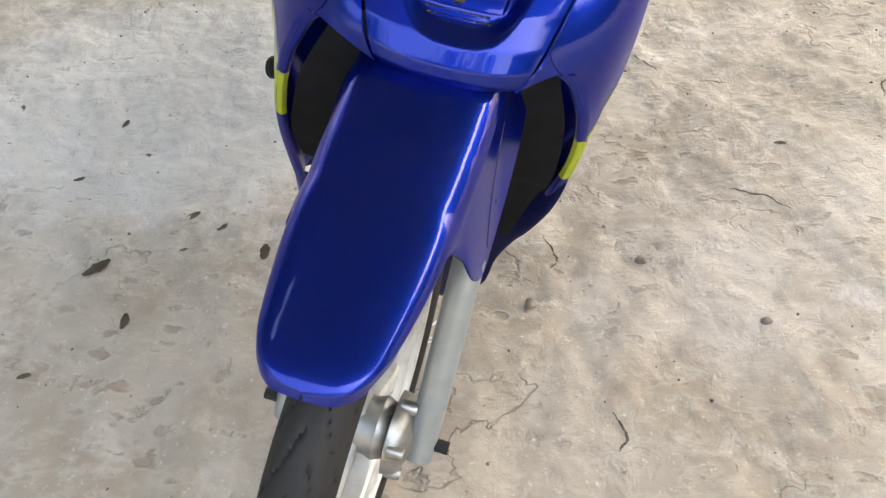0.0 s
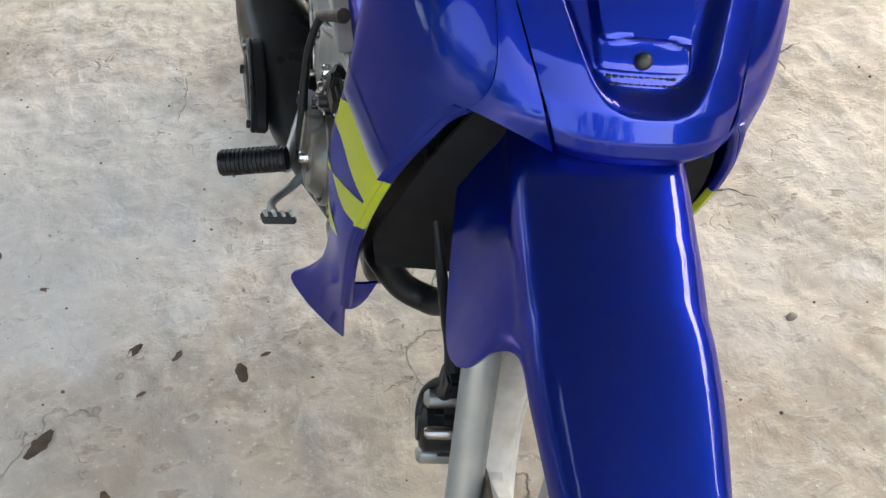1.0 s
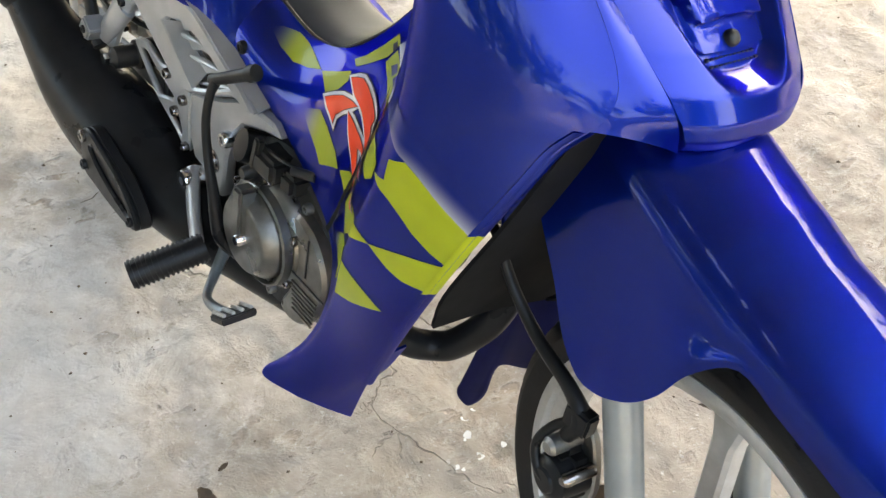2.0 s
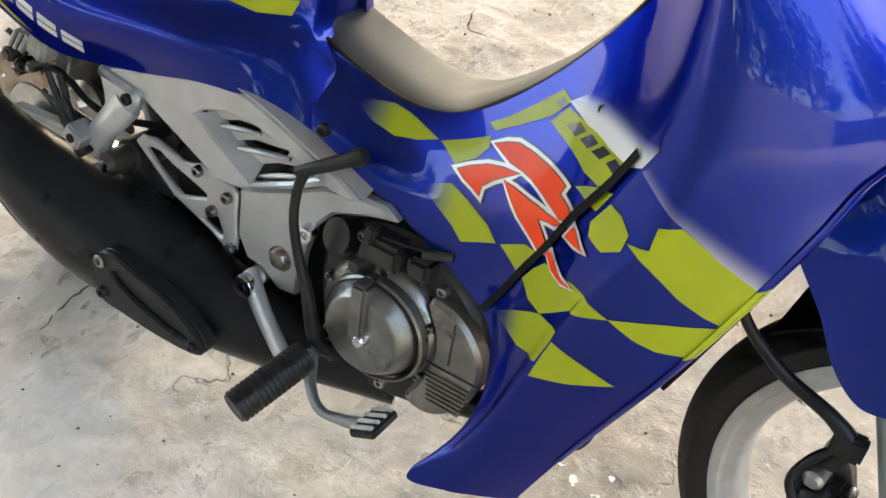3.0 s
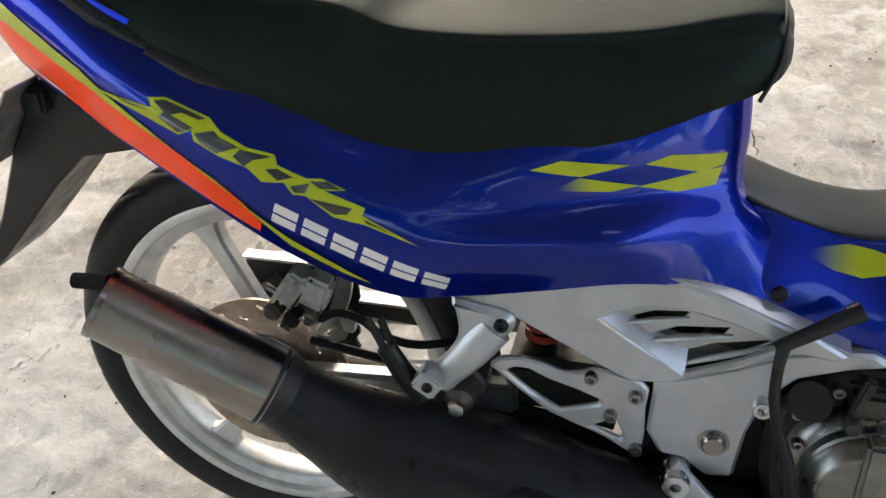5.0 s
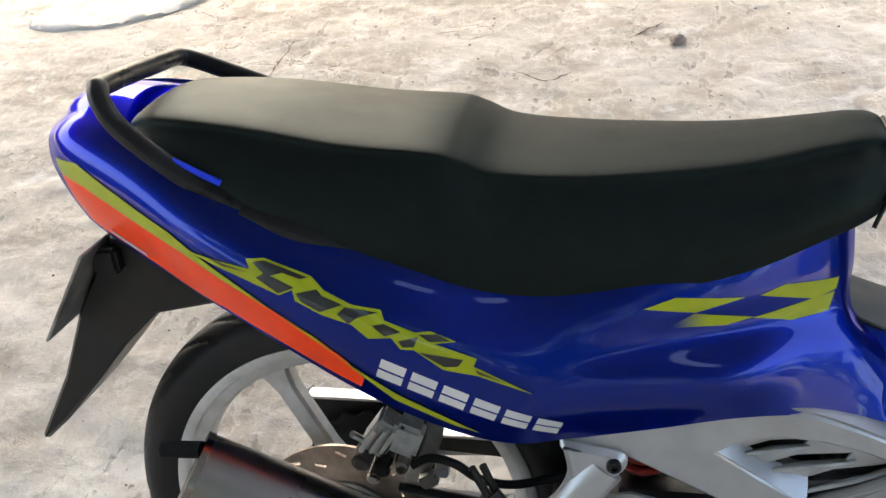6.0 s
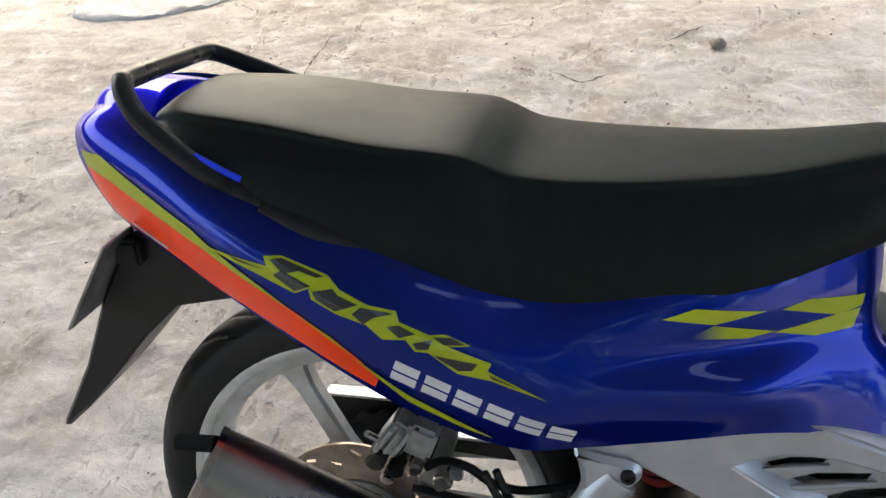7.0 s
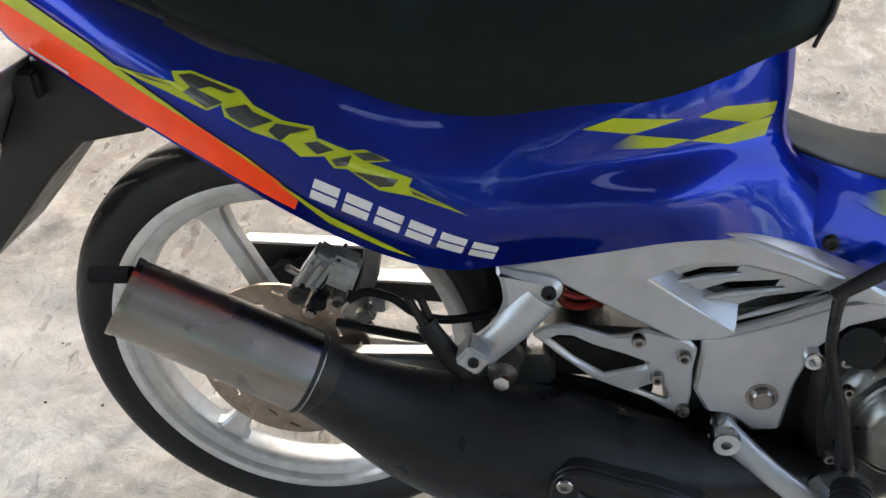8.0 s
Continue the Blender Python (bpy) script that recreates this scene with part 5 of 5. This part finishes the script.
def grown(pts, d):
    """The outline moved outward by d."""
    ps = [Vector(p) for p in pts]
    area = sum(a.x * b.y - b.x * a.y for a, b in zip(ps, ps[1:] + ps[:1]))
    s = 1 if area > 0 else -1
    out = []
    for i, p in enumerate(ps):
        a, c = (p - ps[i - 1]), (ps[(i + 1) % len(ps)] - p)
        if a.length < 1e-6 or c.length < 1e-6:
            out.append(p)
            continue
        na, nc = Vector((a.y, -a.x)).normalized(), Vector((c.y, -c.x)).normalized()
        v = na + nc
        k = 2 / max(v.length_squared, 0.9)
        out.append(p + v * (k * d * s))
    return out


def decal(name, material, panel, pts, lift=0.0007, label="", side=-1):
    """A sticker cut to an outline in x and z and laid onto a panel from its outer side."""
    ob, tree = panel
    bm = bmesh.new()
    vs = [bm.verts.new((p[0], 0, p[1])) for p in pts]
    for a, b in zip(vs, vs[1:] + vs[:1]):
        bm.edges.new((a, b))
    bmesh.ops.triangle_fill(bm, use_beauty=True, use_dissolve=False, edges=bm.edges[:])
    for k in range(5):
        longer = [e for e in bm.edges if e.calc_length() > 0.005]
        if not longer:
            break
        bmesh.ops.subdivide_edges(bm, edges=longer, cuts=1)
        bmesh.ops.triangulate(bm, faces=bm.faces[:])
    for v in bm.verts:
        hit = tree.ray_cast(Vector((v.co.x, side, v.co.z)), Vector((0, -side, 0)))
        if hit[0] is None:
            hit = tree.find_nearest(Vector((v.co.x, side * 0.17, v.co.z)))
        n = hit[1] if hit[1].y * side > 0 else -hit[1]
        v.co = hit[0] + n * lift
    return part(name, bm, material, ob, label)


def fade(name, base, ax, az, stops):
    """Printed colour that fades into the blue paint across the sticker; stops: (place, amount of paint)."""
    m = mat(name, base, 0.4, 0, 0.35, spec=0.2)
    nt = m.node_tree
    b = nt.nodes["Principled BSDF"]
    tc = nt.nodes.new("ShaderNodeTexCoord")
    dot = nt.nodes.new("ShaderNodeVectorMath")
    dot.operation = "DOT_PRODUCT"
    dot.inputs[1].default_value = (ax, 0, az)
    nt.links.new(tc.outputs["Generated"], dot.inputs[0])
    ramp = nt.nodes.new("ShaderNodeValToRGB")
    ramp.color_ramp.interpolation = "EASE"
    while len(ramp.color_ramp.elements) < len(stops):
        ramp.color_ramp.elements.new(0.5)
    for e, (p, v) in zip(ramp.color_ramp.elements, stops):
        e.position, e.color = p, (v, v, v, 1)
    nt.links.new(dot.outputs["Value"], ramp.inputs[0])
    mx = nt.nodes.new("ShaderNodeMix")
    mx.data_type = "RGBA"
    mx.inputs["A"].default_value, mx.inputs["B"].default_value = (*base, 1), (*BLUE_C, 1)
    nt.links.new(ramp.outputs[0], mx.inputs["Factor"])
    nt.links.new(mx.outputs["Result"], b.inputs["Base Color"])
    for key, lo, hi in (("Metallic", 0.0, 0.9), ("Coat Weight", 0.3, 0.58), ("Roughness", 0.4, 0.36), ("Specular IOR Level", 0.2, 0.0)):
        r = nt.nodes.new("ShaderNodeMapRange")
        r.inputs["To Min"].default_value, r.inputs["To Max"].default_value = lo, hi
        nt.links.new(ramp.outputs[0], r.inputs["Value"])
        nt.links.new(r.outputs[0], b.inputs[key])
    return m


LIME_C, BLUE_C = (0.33, 0.38, 0.015), (0.0004, 0.0155, 0.230)
LIME_FADE = fade("lime_fading_to_blue", LIME_C, 1, 0, ((0.02, 1.0), (0.5, 0.0)))
SILVER_FADE = fade("silver_fading_to_blue", (0.60, 0.61, 0.64), 0.41, 0.59, ((0.28, 0.0), (0.54, 1.0)))
WHITE_FADE = fade("white_fading_to_blue", (0.62, 0.63, 0.66), -0.45, 1.0, ((0.03, 0.0), (0.40, 1.0)))
LEG, TAILP, LEG_L = (leg_right, surface_of(leg_right)), (tail_right, surface_of(tail_right)), (leg_left, surface_of(leg_left))

decal("lime_check", LIME_FADE, LEG, [(.604, .556), (.618, .561), (.644, .564), (.667, .561), (.689, .556), (.710, .552), (.685, .542), (.659, .537), (.632, .543)])
decal("lime_check", LIME, LEG, [(.760, .588), (.780, .603), (.806, .627), (.828, .649), (.842, .645), (.827, .625), (.797, .603), (.770, .585)])
decal("lime_check", LIME, LEG, [(.713, .552), (.743, .566), (.767, .579), (.771, .570), (.761, .556), (.738, .540), (.727, .546)])
decal("lime_check", LIME, LEG, [(.827, .620), (.842, .640), (.867, .638), (.902, .640), (.933, .647), (.927, .633), (.907, .611), (.884, .606), (.854, .614)])
SWEEP = [(.976, .621), (.993, .627), (1.023, .607), (1.062, .586), (1.057, .566), (1.047, .544), (1.027, .550), (1.005, .560), (.984, .575), (.965, .590), (.954, .594), (.974, .599)]
decal("lime_sweep", LIME, LEG, SWEEP)
decal("lime_check", LIME, LEG, [(.913, .585), (.928, .612), (.942, .611), (.954, .601), (.951, .584), (.933, .571), (.916, .574)])
decal("lime_check", LIME, LEG, [(.880, .591), (.908, .611), (.927, .620), (.915, .596), (.895, .592)])
decal("lime_check", LIME_FADE, LEG, [(.709, .507), (.742, .522), (.767, .515), (.797, .503), (.811, .491), (.770, .471), (.756, .482), (.729, .495)])
decal("lime_check", LIME, LEG, [(.816, .493), (.845, .511), (.865, .514), (.858, .500), (.843, .480), (.829, .487)])
decal("lime_check", LIME, LEG, [(.852, .479), (.863, .498), (.875, .513), (.892, .519), (.914, .525), (.931, .526), (.921, .502), (.886, .467), (.867, .466)])
decal("lime_check", LIME, LEG, [(.931, .526), (.956, .514), (.921, .500)])
decal("lime_check", LIME_FADE, LEG, [(.826, .420), (.886, .467), (.912, .472), (.908, .456), (.896, .421), (.866, .409), (.846, .413)])
decal("lime_check", LIME, LEG, [(.910, .458), (.925, .454), (.950, .448), (.976, .440), (.931, .415), (.892, .398), (.901, .429)])
TIP = [(.956, .514), (1.003, .531), (1.047, .544), (1.040, .526), (1.029, .503), (1.001, .499), (.981, .502), (.965, .509)]
decal("lime_sweep", LIME, LEG, TIP)
for shape in (SWEEP, TIP):
    decal("lime_sweep", LIME, LEG_L, shape, side=1)
decal("white_band", WHITE_FADE, LEG, [(.840, .644), (.860, .661), (.878, .666), (.910, .674), (.954, .689), (.956, .676), (.946, .655), (.933, .647), (.902, .640), (.867, .638)])
decal("white_band", SILVER_FADE, LEG, [(.947, .653), (.965, .674), (.993, .661), (1.027, .638), (1.070, .612), (1.061, .586), (1.023, .607), (.988, .631), (.962, .646)])
SEAM = catmull([(.940, 0, .664), (.921, 0, .623), (.906, 0, .596), (.892, 0, .571), (.871, 0, .525), (.851, 0, .487), (.834, 0, .451), (.812, 0, .412)], 60)
decal("panel_seam", MATT, LEG, [(p.x - .0030, p.z + .0019) for p in SEAM] + [(p.x + .0030, p.z - .0019) for p in reversed(SEAM)], 0.0034)
BOLT_SHAPES = [
    [(.744, .538), (.758, .547), (.777, .557), (.797, .563), (.817, .567), (.805, .559), (.790, .548), (.778, .536), (.778, .526), (.767, .530), (.755, .533)],
    [(.776, .576), (.789, .583), (.803, .589), (.821, .590), (.843, .589), (.858, .587), (.871, .585), (.868, .576), (.891, .572), (.888, .564), (.876, .558), (.859, .561), (.846, .565), (.831, .569), (.819, .570), (.801, .570)],
    [(.801, .553), (.816, .553), (.838, .552), (.862, .553), (.882, .557), (.874, .550), (.861, .546), (.852, .542), (.871, .530), (.869, .522), (.861, .518), (.843, .525), (.829, .531), (.818, .539)],
    [(.875, .523), (.880, .529), (.888, .525), (.901, .520), (.918, .521), (.902, .516), (.887, .516)],
    [(.891, .553), (.898, .568), (.905, .566), (.912, .561), (.918, .559), (.905, .556)],
]
for layer, (name, material, widen) in enumerate((("emblem_outline", BLACK_D, 0.0054), ("emblem_border", WHITE_D, 0.0042), ("emblem_edge", BLACK_D, 0.0008), ("emblem", ORANGE, 0.0))):
    for k, shape in enumerate(BOLT_SHAPES):
        if name == "emblem_edge" and k > 2:
            continue
        decal(name, material, LEG, grown(shape, widen * (1.0 if k < 3 else 0.75)) if widen else shape, 0.0010 + 0.0005 * layer + 0.00006 * k, "orange stroke of the emblem" if name == "emblem" else "")
for shape in ([(.826, .637), (.832, .644), (.840, .641), (.834, .634)], [(.846, .626), (.860, .636), (.870, .633), (.860, .623)], [(.866, .624), (.877, .635), (.889, .634), (.878, .623)],
              [(.884, .624), (.896, .637), (.908, .639), (.897, .626)], [(.906, .630), (.916, .641), (.927, .641), (.919, .631)]):
    decal("letter_block", BLACK_D, LEG, shape, 0.0012)

decal("orange_flash", ORANGE, TAILP, [(-.223, .760), (-.188, .752), (-.155, .738), (-.115, .721), (-.077, .706), (-.033, .680), (.009, .656), (.050, .629), (.076, .606), (.090, .584), (.084, .571), (.066, .580), (.040, .595), (-.002, .620), (-.046, .644), (-.097, .660), (-.135, .675), (-.158, .684), (-.184, .692), (-.212, .703), (-.222, .726)])
decal("lime_stripe", LIME, TAILP, [(-.225, .775), (-.192, .776), (-.161, .761), (-.122, .742), (-.085, .725), (-.052, .701), (-.021, .679), (.019, .649), (.069, .610), (.118, .569), (.169, .537), (.195, .520), (.168, .530), (.116, .559), (.074, .604), (.050, .629), (.009, .656), (-.033, .680), (-.077, .706), (-.115, .721), (-.155, .738), (-.188, .752), (-.223, .760)], 0.0012)
decal("zigzag_border", LIME, TAILP, [(-.069, .710), (-.006, .697), (-.009, .706), (.008, .706), (.050, .689), (.061, .677), (.086, .664), (.112, .658), (.115, .649), (.142, .637), (.156, .637), (.179, .626), (.159, .626), (.197, .610), (.194, .603), (.247, .573),
                                    (.197, .594), (.167, .601), (.141, .621), (.129, .622), (.121, .633), (.100, .633), (.086, .646), (.059, .655), (.035, .668), (.033, .678), (.020, .673), (-.014, .688), (-.039, .698)], 0.0012)
for shape in ([(-.003, .703), (.008, .704), (.047, .688), (.040, .687), (.024, .693), (.013, .691), (.035, .680), (.020, .675), (.000, .689), (.007, .693)], [(.036, .675), (.055, .678), (.060, .672), (.078, .664), (.057, .658), (.040, .668)],
              [(.080, .662), (.110, .656), (.092, .653), (.083, .647), (.073, .656)], [(.104, .645), (.115, .646), (.130, .638), (.115, .635)], [(.127, .630), (.145, .633), (.141, .624), (.131, .624)],
              [(.145, .635), (.162, .634), (.174, .627), (.155, .628)], [(.145, .619), (.185, .610), (.180, .604), (.168, .604)], [(-.048, .706), (-.008, .694), (-.032, .699)], [(.195, .600), (.226, .584), (.198, .596)]):
    decal("zigzag", BLACK_D, TAILP, shape, 0.0018)
for k in range(6):
    a, b = Vector((.105, .602)).lerp(Vector((.274, .522)), (k + 0.06) / 6), Vector((.105, .602)).lerp(Vector((.274, .522)), (k + 0.86) / 6)
    up = Vector((.0042, .0108)) * (1 - 0.03 * k)
    for lo, hi in ((-1.0, -0.1), (0.1, 1.0)):
        decal("letter_bar", WHITE_D, TAILP, [a + up * lo, a + up * hi, b + up * hi, b + up * lo])
decal("lime_check", LIME, TAILP, [(.344, .644), (.372, .653), (.434, .648), (.390, .638)])
decal("lime_check", LIME_FADE, TAILP, [(.365, .624), (.389, .637), (.444, .626), (.419, .621)])
decal("lime_check", LIME, TAILP, [(.447, .648), (.470, .655), (.521, .651), (.519, .640), (.498, .635)])
decal("lime_check", LIME, TAILP, [(.442, .625), (.493, .635), (.518, .638), (.513, .621), (.478, .618)])
decal("letter_bar", WHITE_D, TAILP, [(-.180, .702), (-.135, .684), (-.137, .679), (-.182, .696)], 0.0012)

# ---------------------------------------------------------------- floor details
rng = random.Random(11)
CRACK = mat("crack_dirt", (0.09, 0.07, 0.05), 0.9, vary=0.3, scale=60)
PALE = mat("pale_cement", (0.47, 0.455, 0.43), 0.85, vary=0.12, scale=18, bump=0.002, bump_scale=60, second=(0.42, 0.38, 0.32), second_scale=9, second_amount=0.7)
CHALK = mat("white_paint_speck", (0.78, 0.77, 0.74), 0.8, vary=0.05)
LEAF = mat("dry_leaf", (0.12, 0.085, 0.06), 0.7, vary=0.4, scale=40, second=(0.17, 0.12, 0.07), second_scale=30, second_amount=0.7)
STONE = mat("small_stone", (0.22, 0.18, 0.15), 0.85, vary=0.3, scale=50)


def crack(points, width):
    """A hairline that lies in the floor, with a ragged course."""
    path = catmull([(x, y, 0) for x, y in points], 26)
    bm = bmesh.new()
    prev = None
    for i, p in enumerate(path):
        t = (path[min(i + 1, 25)] - path[max(i - 1, 0)]).normalized()
        n = Vector((-t.y, t.x, 0))
        c = p + n * (0.006 * noise.noise(p * 45.0) + rng.uniform(-0.0008, 0.0008))
        w = width * math.sin(math.pi * (i + 0.6) / 26.2) ** 0.6 * rng.uniform(0.45, 1.0)
        pair = []
        for s in (-1, 1):
            q = c + n * (s * w * 0.5)
            pair.append(bm.verts.new((q.x, q.y, ground_height(q.x, q.y) + 0.0012)))
        if prev:
            bm.faces.new((prev[0], prev[1], pair[1], pair[0]))
        prev = pair
    return part("crack", bm, CRACK, ground)


for pts, w in (([(-.67, 1.87), (-.68, 1.76), (-.68, 1.61)], .006), ([(.43, 1.93), (.38, 1.89), (.33, 1.84)], .008), ([(.03, 1.66), (.12, 1.61), (.18, 1.66)], .007), ([(.07, 0), (.05, -.05), (.05, -.10), (.06, -.15)], .005), ([(.53, .61), (.55, .67), (.58, .72)], .006), ([(1.06, .39), (1.10, .41), (1.13, .40)], .006),
               ([(.68, .26), (.73, .29), (.76, .28)], .006), ([(.08, .44), (.14, .49)], .006), ([(.17, .58), (.18, .64)], .006), ([(.14, 1.03), (.17, .96), (.23, .95)], .006), ([(.64, 1.02), (.65, .93)], .006)):
    crack(pts, w)


def flat_patch(name, outline, material, parent, rise, label=""):
    """A thin skin that follows the floor."""
    bm = bmesh.new()
    pts = smooth_poly([(x, y, 0) for x, y in outline], 6)
    pts = [p + Vector((rng.uniform(-1, 1), rng.uniform(-1, 1), 0)) * 0.08 * (pts[0] - pts[3]).length for p in pts]
    vs = [bm.verts.new((p.x, p.y, 0)) for p in pts]
    for a, b in zip(vs, vs[1:] + vs[:1]):
        bm.edges.new((a, b))
    bmesh.ops.triangle_fill(bm, use_beauty=True, use_dissolve=False, edges=bm.edges[:])
    for k in range(4):
        longer = [e for e in bm.edges if e.calc_length() > 0.035]
        if longer:
            bmesh.ops.subdivide_edges(bm, edges=longer, cuts=1)
            bmesh.ops.triangulate(bm, faces=bm.faces[:])
    for v in bm.verts:
        v.co.z = ground_height(v.co.x, v.co.y) + rise * (0.35 if v.is_boundary else 1.0)
    ex = bmesh.ops.extrude_edge_only(bm, edges=[e for e in bm.edges if e.is_boundary])
    for g in ex["geom"]:
        if isinstance(g, bmesh.types.BMVert):
            g.co.z -= rise + 0.004
    return part(name, bm, material, parent, label, angle=60)


flat_patch("cement_patch", [(-1.65, 2.0), (-1.64, 2.18), (-1.65, 2.42), (-1.14, 2.40), (-1.07, 2.20), (-1.18, 2.07), (-1.38, 1.97)], PALE, ground, 0.012, "pale cement patch")
for k in range(9):
    x, y, r = rng.uniform(.86, .96), rng.uniform(.05, .14), rng.uniform(.002, .007)
    flat_patch("paint_speck", [(x + r * math.cos(a) * rng.uniform(.5, 1.5), y + r * math.sin(a) * rng.uniform(.6, 1.4)) for a in (0, 1.0, 2.1, 3.1, 4.2, 5.2)], CHALK, ground, 0.0012)


def leaf(x, y, size, turn):
    """A curled scrap of dry leaf."""
    bm = bmesh.new()
    n = 9
    rows_ = []
    bend, skew = rng.uniform(0.1, 0.5), rng.uniform(-0.3, 0.3)
    for i in range(n):
        u = i / (n - 1)
        w = 0.24 * math.sin(math.pi * min(u * 0.9 + 0.05, 1)) ** 0.6 * rng.uniform(0.75, 1.15)
        rows_.append([(u - 0.5, v * w + skew * (u - 0.5) ** 2, bend * (0.3 * v * v * w + 0.5 * (u - 0.5) ** 2) + 0.02) for v in (-1, -0.5, 0, 0.5, 1)])
    grid = [[bm.verts.new(Vector(p) * size) for p in r] for r in rows_]
    for a, b in zip(grid, grid[1:]):
        for j in range(4):
            bm.faces.new((a[j], a[j + 1], b[j + 1], b[j]))
    g = bmesh.ops.solidify(bm, geom=bm.faces[:], thickness=0.0006)
    m = Matrix.Translation((x, y, ground_height(x, y) + 0.001)) @ Matrix.Rotation(turn, 4, "Z")
    ob = mesh_object("leaf_scrap", moved(bm, m), LEAF)
    return tagged(ob, "dark curled scrap of dry leaf on concrete", "leaf", group="leaf scraps on the floor")


def stone(x, y, size):
    bm = bmesh.new()
    bmesh.ops.create_icosphere(bm, subdivisions=2, radius=size)
    seed = rng.uniform(0, 50)
    for v in bm.verts:
        v.co *= 1 + 0.5 * noise.noise(v.co / size * 1.1 + Vector((seed, 0, 0)))
        v.co.z *= 0.62
    low = min(v.co.z for v in bm.verts)
    ob = mesh_object("stone", moved(bm, Matrix.Translation((x, y, ground_height(x, y) - low - size * 0.18))), STONE)
    return tagged(ob, "small brown stone lying on rough concrete", "stone", group="stones on the floor")


for x, y, size in ((.37, -.67, .035), (.56, -.70, .03), (.66, -.42, .04), (.69, -.35, .03), (.75, -.25, .05), (.81, -.56, .07), (.93, -.46, .045), (1.06, -.59, .03), (.32, -.94, .03), (.47, -.58, .025), (.75, -.41, .02), (.39, .72, .03), (.72, -.21, .022)):
    leaf(x, y, size * 0.82, rng.uniform(0, 6.28))
for x, y, size in ((.47, 1.82, .022), (.73, .44, .010), (.85, .25, .012), (.86, .64, .009)):
    stone(x, y, size)


def grit():
    """Loose grit all over the floor: one mesh of small lumps."""
    verts, faces = [], []
    for k in range(1500):
        x, y, r = rng.uniform(-1.3, 1.5), rng.uniform(-1.2, 2.4), 0.0009 + 0.0032 * rng.random() ** 4
        z = ground_height(x, y) + r * 0.3
        b = len(verts)
        a0 = rng.uniform(0, 6.28)
        for i in range(5):
            a = a0 + i * 1.2566
            q = r * rng.uniform(0.7, 1.5)
            verts.append((x + q * math.cos(a), y + q * math.sin(a), z - r * 0.5))
        verts.append((x, y, z + r * 0.7))
        for i in range(5):
            faces.append((b + i, b + (i + 1) % 5, b + 5))
    me = bpy.data.meshes.new("grit")
    me.from_pydata(verts, [], faces)
    me.materials.append(LEAF)
    tagged(new("grit", me), "fine dark grit scattered over the concrete", "grit", kind="stuff")


grit()
